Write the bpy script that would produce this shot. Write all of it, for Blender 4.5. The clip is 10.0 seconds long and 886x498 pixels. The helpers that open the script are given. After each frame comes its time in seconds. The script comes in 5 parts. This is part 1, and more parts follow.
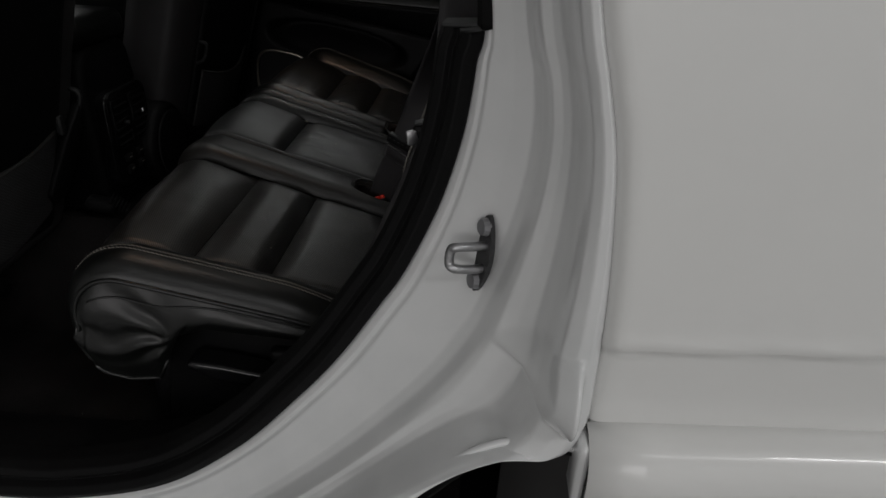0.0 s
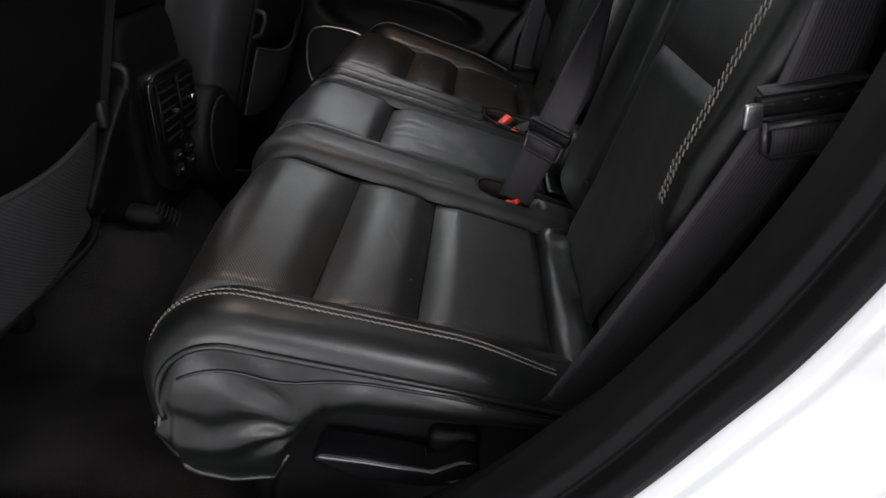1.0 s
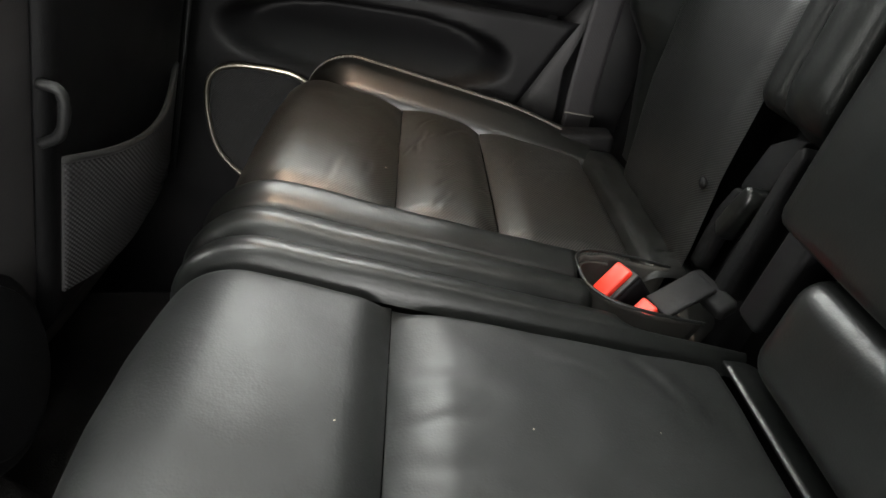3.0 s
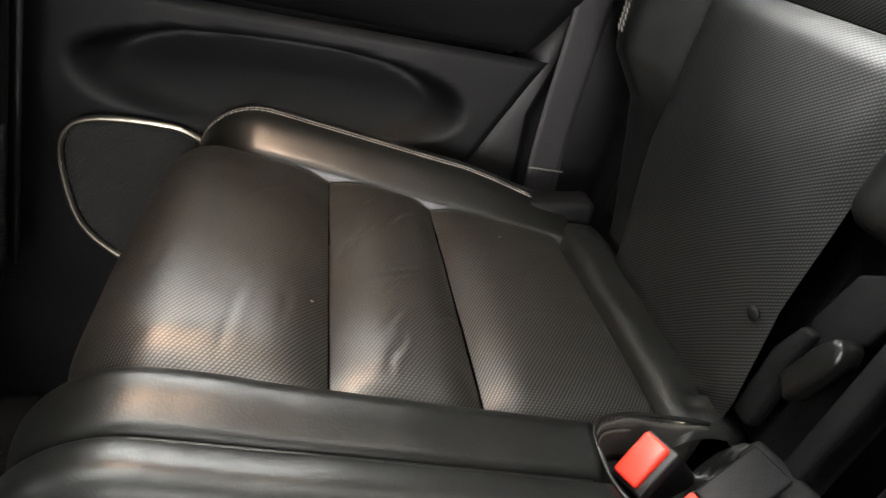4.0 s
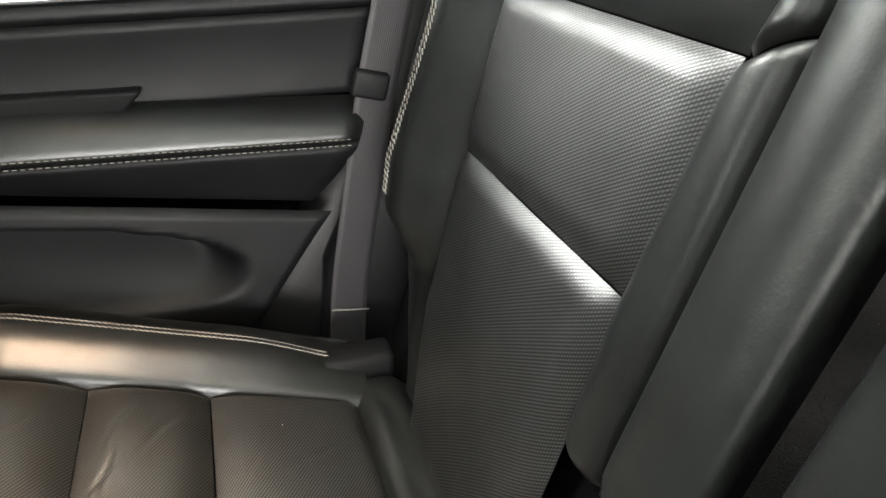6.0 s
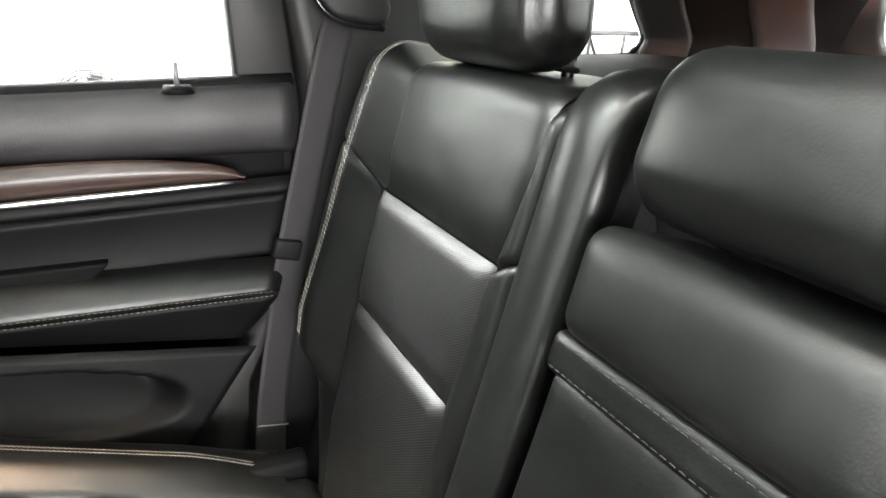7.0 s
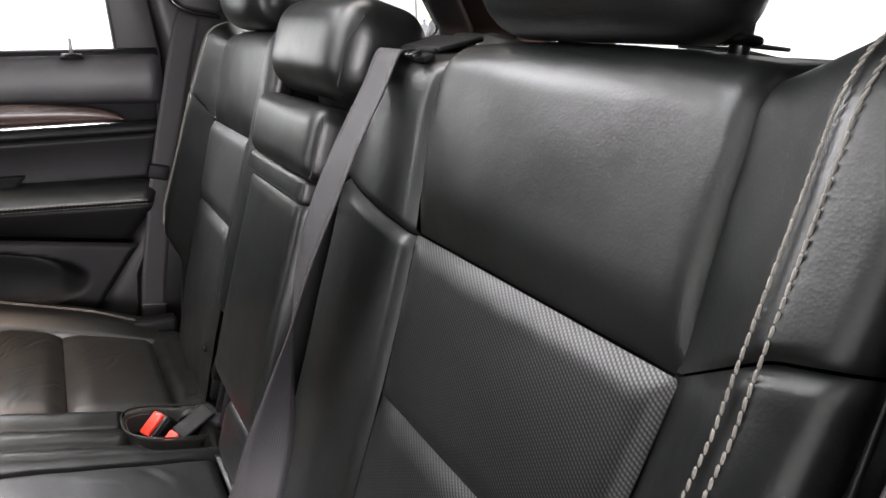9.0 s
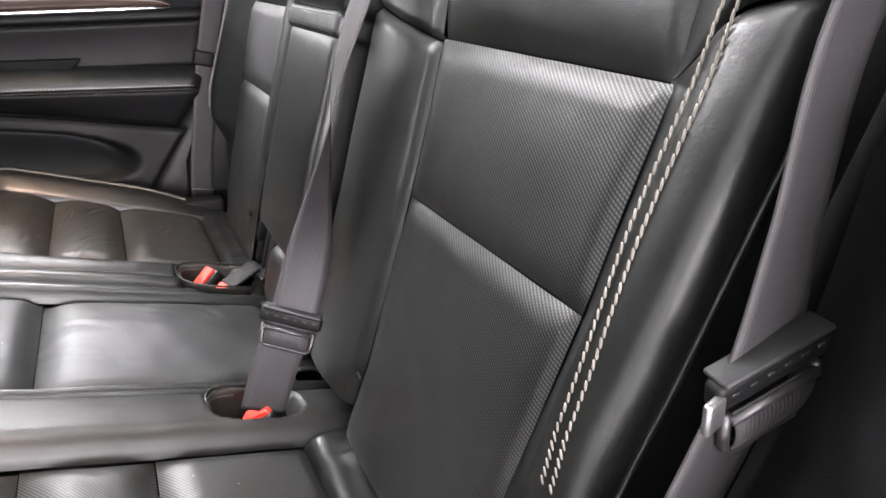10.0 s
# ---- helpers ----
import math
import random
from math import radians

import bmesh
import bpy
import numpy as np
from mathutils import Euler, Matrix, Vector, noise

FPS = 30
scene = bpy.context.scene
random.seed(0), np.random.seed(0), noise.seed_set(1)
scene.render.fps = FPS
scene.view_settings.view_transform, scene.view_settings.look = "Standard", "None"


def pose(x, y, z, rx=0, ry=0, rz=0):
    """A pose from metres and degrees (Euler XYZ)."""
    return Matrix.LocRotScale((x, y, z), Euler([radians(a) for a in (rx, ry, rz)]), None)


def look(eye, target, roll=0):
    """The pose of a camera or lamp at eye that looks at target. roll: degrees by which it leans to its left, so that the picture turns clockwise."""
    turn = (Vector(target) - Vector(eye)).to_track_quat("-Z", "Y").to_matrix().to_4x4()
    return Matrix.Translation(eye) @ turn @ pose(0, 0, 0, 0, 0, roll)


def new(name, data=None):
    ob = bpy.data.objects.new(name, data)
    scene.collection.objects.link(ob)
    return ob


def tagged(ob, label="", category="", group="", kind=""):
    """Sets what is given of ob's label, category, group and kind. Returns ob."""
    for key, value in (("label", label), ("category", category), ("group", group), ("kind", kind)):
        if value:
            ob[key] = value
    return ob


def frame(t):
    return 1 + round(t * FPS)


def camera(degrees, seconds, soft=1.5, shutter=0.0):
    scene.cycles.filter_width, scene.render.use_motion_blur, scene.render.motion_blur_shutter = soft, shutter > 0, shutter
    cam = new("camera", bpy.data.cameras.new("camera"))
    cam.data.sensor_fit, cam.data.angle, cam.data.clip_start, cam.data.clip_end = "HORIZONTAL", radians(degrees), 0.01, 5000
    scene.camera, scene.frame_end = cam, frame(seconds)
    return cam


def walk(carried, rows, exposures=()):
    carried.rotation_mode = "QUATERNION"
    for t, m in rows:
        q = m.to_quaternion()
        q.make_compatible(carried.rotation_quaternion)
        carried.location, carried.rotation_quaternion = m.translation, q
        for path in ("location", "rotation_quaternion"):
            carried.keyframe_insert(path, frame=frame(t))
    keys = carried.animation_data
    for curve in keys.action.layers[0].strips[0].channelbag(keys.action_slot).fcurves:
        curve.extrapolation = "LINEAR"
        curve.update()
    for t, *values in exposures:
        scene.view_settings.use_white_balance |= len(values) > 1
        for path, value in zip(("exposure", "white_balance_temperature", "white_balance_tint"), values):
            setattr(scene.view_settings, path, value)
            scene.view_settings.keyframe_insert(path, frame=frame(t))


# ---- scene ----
cam = camera(70.0, 10.0)
PATH = [
    (0, (0.134, -1.235, 1.286), (0.057, 0.511, 0.313), 3.1),
    (0.2, (0.084, -1.182, 1.253), (-0.013, 0.552, 0.261), 1.9),
    (0.4, (0.024, -1.136, 1.226), (-0.064, 0.6, 0.237), 1.8),
    (0.5, (-0.003, -1.112, 1.21), (-0.087, 0.629, 0.229), 2.2),
    (1, (-0.1, -0.997, 1.183), (-0.171, 0.735, 0.187), 2.2),
    (1.5, (-0.139, -0.867, 1.173), (-0.188, 0.848, 0.146), 2.3),
    (2, (-0.162, -0.675, 1.163), (-0.2, 1.028, 0.117), 2.1),
    (2.5, (-0.203, -0.486, 1.143), (-0.212, 1.22, 0.098), 1.8),
    (2.7, (-0.21, -0.388, 1.121), (-0.216, 1.317, 0.075), 0.5),
    (3.8, (-0.246, -0.063, 1.119), (0.051, 1.602, 0.052), 3.8),
    (4, (-0.233, -0.031, 1.122), (0.069, 1.633, 0.054), 3.1),
    (4.5, (-0.207, 0.035, 1.114), (0.23, 1.668, 0.045), 3.7),
    (5, (-0.161, 0.058, 1.123), (0.387, 1.665, 0.066), 3.1),
    (5.2, (-0.164, 0.057, 1.146), (0.456, 1.628, 0.075), 3.7),
    (6.3, (-0.077, 0.0, 1.292), (0.533, 1.651, 0.342), 0.1),
    (6.5, (-0.119, -0.052, 1.332), (0.631, 1.572, 0.438), 1.8),
    (7, (-0.123, -0.148, 1.376), (0.734, 1.517, 0.674), 2.1),
    (7.5, (-0.122, -0.239, 1.377), (0.795, 1.418, 0.736), 1.9),
    (8, (-0.115, -0.386, 1.393), (0.844, 1.251, 0.76), 1.9),
    (8.5, (-0.093, -0.571, 1.379), (0.887, 1.052, 0.743), 1.7),
    (9, (-0.094, -0.667, 1.331), (0.89, 0.95, 0.687), 1.5),
    (9.5, (-0.11, -0.714, 1.284), (0.813, 0.928, 0.612), 1.0),
    (10, (-0.12, -0.744, 1.227), (0.726, 0.88, 0.423), 0.7),
]
walk(cam, [(t, look(e, g, r)) for t, e, g, r in PATH], exposures=[
    (0.0, -1.52, 6500, 8), (0.5, -0.95, 6400, 10), (0.7, -0.57, 6300, 12), (0.9, 0.1, 6250, 12), (1.2, 1.45, 6300, 10), (1.6, 2.5, 6500, 5), (2.0, 2.5, 6600, 2), (2.6, 2.05, 6600, 3),
    (4.0, 2.6, 6650, 7), (5.2, 2.90, 6650, 5), (6.5, 3.42, 6600, 3), (7.2, 2.75, 6550, 5), (8.0, 1.8, 6500, 9), (8.5, 1.6, 6500, 10), (9.0, 2.36, 6450, 13), (9.5, 2.66, 6450, 15), (10.0, 3.08, 6450, 15)])

# ---------------------------------------------------------------- world and lights
world = bpy.data.worlds.new("world")
scene.world = world
world.use_nodes = True
world.node_tree.nodes["Background"].inputs[0].default_value = (0.9, 0.95, 1.0, 1)
world.node_tree.nodes["Background"].inputs[1].default_value = 0.02


def area_lamp(name, place, target, sx, sy, watts, colour, spread=180):
    data = bpy.data.lights.new(name, "AREA")
    data.shape, data.size, data.size_y, data.energy, data.color = "RECTANGLE", sx, sy, watts, colour
    data.spread = radians(spread)
    ob = new(name, data)
    ob.matrix_world = look(place, target)
    return ob


# ceiling strips of the hall, unseen; placed and powered for light on the car
for lx, ly, sy, watts in ((0.8, -3.2, 0.35, 15), (2.6, -3.0, 0.35, 110), (-2.8, 3.2, 1.6, 66), (-0.2, 3.2, 1.6, 66), (-1.2, 0.1, 0.35, 18), (-4.2, 0.2, 1.2, 60), (3.6, 0.0, 0.35, 18)):
    area_lamp("strip_light", (lx, ly, 3.28), (lx, ly, 0.0), 2.4, sy, watts, (1.0, 0.985, 1.0))
# added fill lamp at the unseen near wall; no source is known there
area_lamp("near_fill_light", (-0.9, -4.70, 1.55), (-0.9, 0.0, 1.40), 2.6, 1.3, 58, (1.0, 0.96, 0.985))
# warm reading lamps in the roof lining over the rear doors
area_lamp("reading_light", (-0.30, -0.36, 1.60), (-0.30, -0.40, 0.8), 0.16, 0.05, 0.07, (1.0, 0.47, 0.17), 50)
area_lamp("reading_light", (-0.30, 0.44, 1.60), (-0.25, 0.40, 0.8), 0.16, 0.05, 0.15, (1.0, 0.66, 0.44), 46)
# added overhead lamp, unseen, guessed from the sheen on upward edges
area_lamp("added_dome_light", (0.12, 0.02, 1.645), (0.06, 0.02, 0.8), 0.10, 0.30, 0.13, (1.0, 0.93, 0.88), 130)
# added red lamp, source unknown, for the glow on the rear post
area_lamp("red_glow_light", (0.80, 0.42, 1.55), (0.95, 0.66, 1.30), 0.06, 0.03, 0.032, (1.0, 0.30, 0.12), 90)


# ---------------------------------------------------------------- materials
def tree(name):
    m = bpy.data.materials.new(name)
    m.use_nodes = True
    nt = m.node_tree
    return m, nt, nt.nodes["Principled BSDF"]


def node(nt, kind, **sets):
    n = nt.nodes.new(kind)
    for k, v in sets.items():
        if k == "operation":
            n.operation = v
        elif k == "feature":
            n.feature = v
        else:
            n.inputs[k].default_value = v
    return n


def math2(nt, op, a, b=None, c=None):
    n = nt.nodes.new("ShaderNodeMath")
    n.operation = op
    for i, v in enumerate((a, b, c)):
        if v is None:
            continue
        if isinstance(v, (int, float)):
            n.inputs[i].default_value = v
        else:
            nt.links.new(v, n.inputs[i])
    return n.outputs[0]


def ramp(nt, value, lo, hi, a, b):
    n = nt.nodes.new("ShaderNodeMapRange")
    nt.links.new(value, n.inputs[0])
    for i, v in enumerate((lo, hi, a, b)):
        n.inputs[1 + i].default_value = v
    return n.outputs[0]


def mixed(nt, fac, a, b):
    n = nt.nodes.new("ShaderNodeMix")
    n.data_type = "RGBA"
    nt.links.new(fac, n.inputs[0])
    n.inputs[6].default_value, n.inputs[7].default_value = (*a, 1), (*b, 1)
    return n.outputs[2]


def noise_of(nt, scale, detail=3.0, rough=0.55, vec=None):
    n = nt.nodes.new("ShaderNodeTexNoise")
    n.inputs["Scale"].default_value, n.inputs["Detail"].default_value, n.inputs["Roughness"].default_value = scale, detail, rough
    nt.links.new(vec if vec else nt.nodes["coord"].outputs["Object"], n.inputs["Vector"])
    return n.outputs[0]


def surface(name, a, b, rough, rough2=None, big=9.0, fine=350.0, bump=0.15, dist=0.0006, metal=0.0, coat=0.0, spec=0.5):
    """A mottled surface: two tones over a large noise, a fine grain as relief."""
    m, nt, p = tree(name)
    nt.nodes.new("ShaderNodeTexCoord").name = "coord"
    large, grain = noise_of(nt, big, 4.0), noise_of(nt, fine, 2.0)
    nt.links.new(mixed(nt, ramp(nt, large, 0.3, 0.7, 0, 1), a, b), p.inputs["Base Color"])
    nt.links.new(ramp(nt, large, 0.3, 0.7, rough, rough2 or rough * 1.25), p.inputs["Roughness"])
    p.inputs["Metallic"].default_value, p.inputs["Coat Weight"].default_value = metal, coat
    p.inputs["Specular IOR Level"].default_value = spec
    if bump:
        bn = node(nt, "ShaderNodeBump", Strength=bump, Distance=dist)
        nt.links.new(grain, bn.inputs["Height"])
        nt.links.new(bn.outputs[0], p.inputs["Normal"])
    return m


def leather(name, a, b, rough, holes=False, ratio=1.0, pitch=0.0033, coat=0.3):
    """Black hide: pebbled grain, soft creases, worn sheen; with holes it is punched so densely that staggered rows of beads are left."""
    m, nt, p = tree(name)
    nt.nodes.new("ShaderNodeTexCoord").name = "coord"
    large, crease = noise_of(nt, 7.0, 5.0, 0.6), noise_of(nt, 38.0, 4.0, 0.6)
    vor = nt.nodes.new("ShaderNodeTexVoronoi")
    vor.inputs["Scale"].default_value = 620
    nt.links.new(nt.nodes["coord"].outputs["Object"], vor.inputs["Vector"])
    col = mixed(nt, ramp(nt, large, 0.3, 0.7, 0, 1), a, b)
    rgh = ramp(nt, math2(nt, "ADD", math2(nt, "MULTIPLY", large, 0.6), math2(nt, "MULTIPLY", crease, 0.4)), 0.3, 0.7, rough, rough * 1.3)
    height = math2(nt, "ADD", math2(nt, "MULTIPLY", vor.outputs["Distance"], 0.12), math2(nt, "MULTIPLY", crease, 0.9))
    b1 = node(nt, "ShaderNodeBump", Strength=0.32, Distance=0.0014)
    nt.links.new(height, b1.inputs["Height"])
    normal = b1.outputs[0]
    if holes:
        sep = nt.nodes.new("ShaderNodeSeparateXYZ")
        nt.links.new(nt.nodes["coord"].outputs["UV"], sep.inputs[0])
        u, v = math2(nt, "DIVIDE", sep.outputs[0], pitch), math2(nt, "DIVIDE", sep.outputs[1], pitch * ratio)
        odd = math2(nt, "MULTIPLY", math2(nt, "MODULO", math2(nt, "FLOOR", u), 2.0), 0.5)
        fu = math2(nt, "SUBTRACT", math2(nt, "FRACT", u), 0.5)
        fv = math2(nt, "MULTIPLY", math2(nt, "SUBTRACT", math2(nt, "FRACT", math2(nt, "ADD", v, odd)), 0.5), 0.62 * ratio)
        d = math2(nt, "SQRT", math2(nt, "ADD", math2(nt, "MULTIPLY", fu, fu), math2(nt, "MULTIPLY", fv, fv)))
        bead = ramp(nt, d, 0.16, 0.52, 1.0, 0.0)
        row = math2(nt, "SUBTRACT", v, math2(nt, "MULTIPLY", u, 0.5))
        off = math2(nt, "ABSOLUTE", math2(nt, "SUBTRACT", math2(nt, "FRACT", math2(nt, "ADD", row, 0.25)), 0.5))
        rib = ramp(nt, off, 0.05, 0.42, 1.0, 0.0)
        hole = math2(nt, "ADD", math2(nt, "MULTIPLY", bead, 0.42), math2(nt, "MULTIPLY", rib, 0.58))
        mul = nt.nodes.new("ShaderNodeMix")
        mul.data_type = "RGBA"
        nt.links.new(hole, mul.inputs[0])
        mul.inputs[6].default_value = (0.0022, 0.0023, 0.0021, 1)
        nt.links.new(col, mul.inputs[7])
        col = mul.outputs[2]
        b2 = node(nt, "ShaderNodeBump", Strength=0.3, Distance=0.0002)
        nt.links.new(hole, b2.inputs["Height"])
        nt.links.new(normal, b2.inputs["Normal"])
        normal = b2.outputs[0]
        nt.links.new(ramp(nt, hole, 0, 1, 0.25, 0.95), p.inputs["Specular IOR Level"])
        nt.links.new(ramp(nt, hole, 0, 1, 0.0, coat), p.inputs["Coat Weight"])
        p.inputs["Coat Roughness"].default_value = 0.45
    nt.links.new(col, p.inputs["Base Color"])
    nt.links.new(rgh, p.inputs["Roughness"])
    nt.links.new(normal, p.inputs["Normal"])
    return m


def striped(name, a, b, pitch, across=False, rough=0.7, depth=0.0005):
    """Woven or ribbed cloth: fine ribs along the strip."""
    m, nt, p = tree(name)
    nt.nodes.new("ShaderNodeTexCoord").name = "coord"
    sep = nt.nodes.new("ShaderNodeSeparateXYZ")
    nt.links.new(nt.nodes["coord"].outputs["UV"], sep.inputs[0])
    w1 = math2(nt, "SINE", math2(nt, "MULTIPLY", sep.outputs[0], 6.2832 / pitch))
    w2 = math2(nt, "SINE", math2(nt, "MULTIPLY", sep.outputs[1], 6.2832 / (pitch * 0.8)))
    h = math2(nt, "MULTIPLY", w1, w2) if across else math2(nt, "ADD", w1, math2(nt, "MULTIPLY", w2, 0.15))
    fac = math2(nt, "ADD", math2(nt, "MULTIPLY", ramp(nt, h, -1, 1, 0, 1), 0.6), math2(nt, "MULTIPLY", noise_of(nt, 14.0), 0.4))
    nt.links.new(mixed(nt, fac, a, b), p.inputs["Base Color"])
    p.inputs["Roughness"].default_value = rough
    bn = node(nt, "ShaderNodeBump", Strength=0.6, Distance=depth)
    nt.links.new(h, bn.inputs["Height"])
    nt.links.new(bn.outputs[0], p.inputs["Normal"])
    return m


def wood_grain(name):
    m, nt, p = tree(name)
    nt.nodes.new("ShaderNodeTexCoord").name = "coord"
    mp = nt.nodes.new("ShaderNodeMapping")
    mp.inputs["Scale"].default_value = (5, 60, 120)
    nt.links.new(nt.nodes["coord"].outputs["Object"], mp.inputs[0])
    g = noise_of(nt, 1.6, 6.0, 0.65, mp.outputs[0])
    nt.links.new(mixed(nt, ramp(nt, g, 0.35, 0.65, 0, 1), (0.018, 0.010, 0.008), (0.075, 0.045, 0.036)), p.inputs["Base Color"])
    p.inputs["Roughness"].default_value = 0.4
    p.inputs["Coat Weight"].default_value = 0.15
    return m


def glass(name, tint):
    m, nt, p = tree(name)
    p.inputs["Base Color"].default_value = (*tint, 1)
    p.inputs["Transmission Weight"].default_value, p.inputs["Roughness"].default_value, p.inputs["IOR"].default_value = 1.0, 0.0, 1.45
    return m


# near inner bolster's hide: the lighter base stands in for the highlight along it
RUBBEDLIT = leather("rubbed_lit_black_leather", (0.0075, 0.0078, 0.0073), (0.0160, 0.0156, 0.0145), 0.36)
SEATHIDE = leather("worn_black_leather", (0.0042, 0.0047, 0.0044), (0.0075, 0.0082, 0.0076), 0.43)
LEATHER = leather("black_leather", (0.0030, 0.0034, 0.0032), (0.0056, 0.0062, 0.0057), 0.31)
PERF = leather("punched_leather", (0.0065, 0.0070, 0.0068), (0.0105, 0.0111, 0.0108), 0.38, holes=True, ratio=1.41, pitch=0.0021)
# lighter copy of the punched leather: light on the cushions is in its colour
WORNLIT = leather("worn_lit_punched_leather", (0.0115, 0.0115, 0.0107), (0.0205, 0.0204, 0.0190), 0.35, holes=True, ratio=1.41, pitch=0.0021, coat=0.38)
SOFT = surface("soft_door_skin", (0.0105, 0.0096, 0.0108), (0.0150, 0.0137, 0.0153), 0.42, 0.50, 12, 500, 0.35, 0.0007)
PLASTIC = surface("moulded_plastic", (0.0030, 0.0030, 0.0033), (0.0048, 0.0047, 0.0051), 0.5, 0.62, 10, 900, 0.3, 0.0005, spec=0.2)
GREYPL = surface("grey_plastic", (0.0085, 0.0089, 0.0092), (0.0115, 0.0118, 0.0122), 0.5, 0.6, 8, 900, 0.3, 0.0005)
PIANO = surface("gloss_black", (0.006, 0.006, 0.0066), (0.009, 0.009, 0.0096), 0.12, 0.2, 8, 300, 0.0)
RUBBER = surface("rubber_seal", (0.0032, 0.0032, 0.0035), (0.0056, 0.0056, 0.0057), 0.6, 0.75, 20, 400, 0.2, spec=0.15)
CARPET = surface("carpet", (0.008, 0.0077, 0.0076), (0.028, 0.0255, 0.025), 0.95, 1.0, 6, 420, 1.0, 0.004, spec=0.1)
CHROME = surface("chrome", (0.75, 0.75, 0.76), (0.85, 0.85, 0.86), 0.1, 0.16, 20, 300, 0.0, metal=1.0)
STEEL = surface("zinc_steel", (0.35, 0.35, 0.36), (0.55, 0.55, 0.56), 0.3, 0.45, 40, 400, 0.2, metal=1.0)
SATIN = surface("satin_trim", (0.5, 0.46, 0.38), (0.6, 0.56, 0.48), 0.3, 0.38, 15, 300, 0.0, metal=1.0)
PAINT = surface("white_paint", (0.76, 0.76, 0.745), (0.8, 0.8, 0.785), 0.3, 0.36, 3, 260, 0.03, 0.0004, coat=0.7)
JAMBP = surface("white_jamb_paint", (0.7, 0.71, 0.71), (0.78, 0.785, 0.785), 0.30, 0.38, 10, 240, 0.05, 0.0005, coat=0.9)
REDPL = surface("red_plastic", (0.75, 0.03, 0.015), (0.85, 0.05, 0.03), 0.35, 0.42, 30, 300, 0.05)
WEB = striped("belt_webbing", (0.0145, 0.0132, 0.0143), (0.0220, 0.0200, 0.0217), 0.0024, rough=0.65, depth=0.00009)
LATCHMET = surface("latch_metal", (0.045, 0.043, 0.045), (0.08, 0.075, 0.078), 0.35, 0.45, 30, 400, 0.1, metal=0.7)
VINYL = leather("grey_black_vinyl", (0.036, 0.034, 0.0352), (0.050, 0.047, 0.0486), 0.45)
LINING = surface("cloth_lining", (0.030, 0.028, 0.026), (0.045, 0.042, 0.038), 0.9, 0.95, 30, 900, 0.5, 0.0006, spec=0.2)
NETM = striped("pocket_net", (0.0015, 0.0015, 0.0015), (0.065, 0.063, 0.065), 0.0070, across=True, rough=0.8, depth=0.0012)
GRILLE = striped("speaker_grille", (0.004, 0.004, 0.004), (0.02, 0.02, 0.02), 0.004, across=True, rough=0.6, depth=0.001)
THREAD = surface("pale_thread", (0.125, 0.116, 0.102), (0.20, 0.187, 0.167), 0.7, 0.8, 60, 1500, 0.5, 0.0004)
DARKTHREAD = surface("dark_thread", (0.012, 0.012, 0.012), (0.02, 0.02, 0.019), 0.7, 0.8, 60, 1500, 0.4, 0.0004)
WOOD = wood_grain("dark_wood")
PILLARM = surface("pillar_trim", (0.0075, 0.0070, 0.0071), (0.0105, 0.0097, 0.0098), 0.5, 0.6, 6, 700, 0.3, 0.0006)
# roof lining, unseen; its dark tone is picked to cut bounced light
HEADL = surface("headliner", (0.045, 0.044, 0.044), (0.060, 0.059, 0.058), 0.95, 1.0, 6, 500, 0.5, 0.001)
WALLM = surface("white_wall", (0.82, 0.83, 0.82), (0.87, 0.87, 0.86), 0.75, 0.85, 1.2, 90, 0.1, 0.002)
BEIGE = surface("beige_pillar", (0.50, 0.44, 0.33), (0.54, 0.475, 0.36), 0.8, 0.85, 2, 90, 0.1, 0.002)
EPOXY = surface("hall_floor", (0.32, 0.32, 0.31), (0.4, 0.4, 0.39), 0.3, 0.45, 1.5, 60, 0.1, 0.002)
CEILM = surface("ceiling_paint", (0.78, 0.78, 0.77), (0.83, 0.83, 0.82), 0.85, 0.9, 1.5, 60, 0.1, 0.002)
GLASS = glass("window_glass", (0.93, 0.96, 0.94))
YELLOW = surface("yellow_rim", (0.60, 0.52, 0.20), (0.65, 0.57, 0.24), 0.4, 0.5, 8, 200, 0.0)
GREYMET = surface("grey_metal", (0.25, 0.25, 0.26), (0.32, 0.32, 0.33), 0.4, 0.5, 8, 300, 0.1, metal=0.6)
INK = surface("dark_print", (0.08, 0.08, 0.09), (0.1, 0.1, 0.11), 0.7, 0.8, 8, 300, 0.0)
DARKMET = surface("dark_metal", (0.03, 0.03, 0.032), (0.045, 0.045, 0.047), 0.4, 0.5, 8, 300, 0.1)
INKPALE = surface("pale_print", (0.2, 0.17, 0.12), (0.28, 0.24, 0.18), 0.7, 0.8, 12, 300, 0.0)
PAPER = surface("paper", (0.7, 0.66, 0.58), (0.76, 0.72, 0.65), 0.8, 0.85, 5, 300, 0.0)


# ---------------------------------------------------------------- mesh helpers
def finish(name, bm, material, parent=None, label="", flat=False, fix=True):
    if fix:
        bmesh.ops.recalc_face_normals(bm, faces=bm.faces[:])
    for f in bm.faces:
        f.smooth = not flat
    me = bpy.data.meshes.new(name)
    bm.to_mesh(me)
    bm.free()
    me.materials.append(material)
    ob = new(name, me)
    if parent is not None:
        ob.parent = parent
    return tagged(ob, label)


def part(name, bm, material, parent, label="", flat=False):
    return finish(name, bm, material, parent, label, flat)


def empty(name, label, category, group="", kind=""):
    ob = new(name)
    ob.empty_display_size = 0.05
    return tagged(ob, label, category, group, kind)


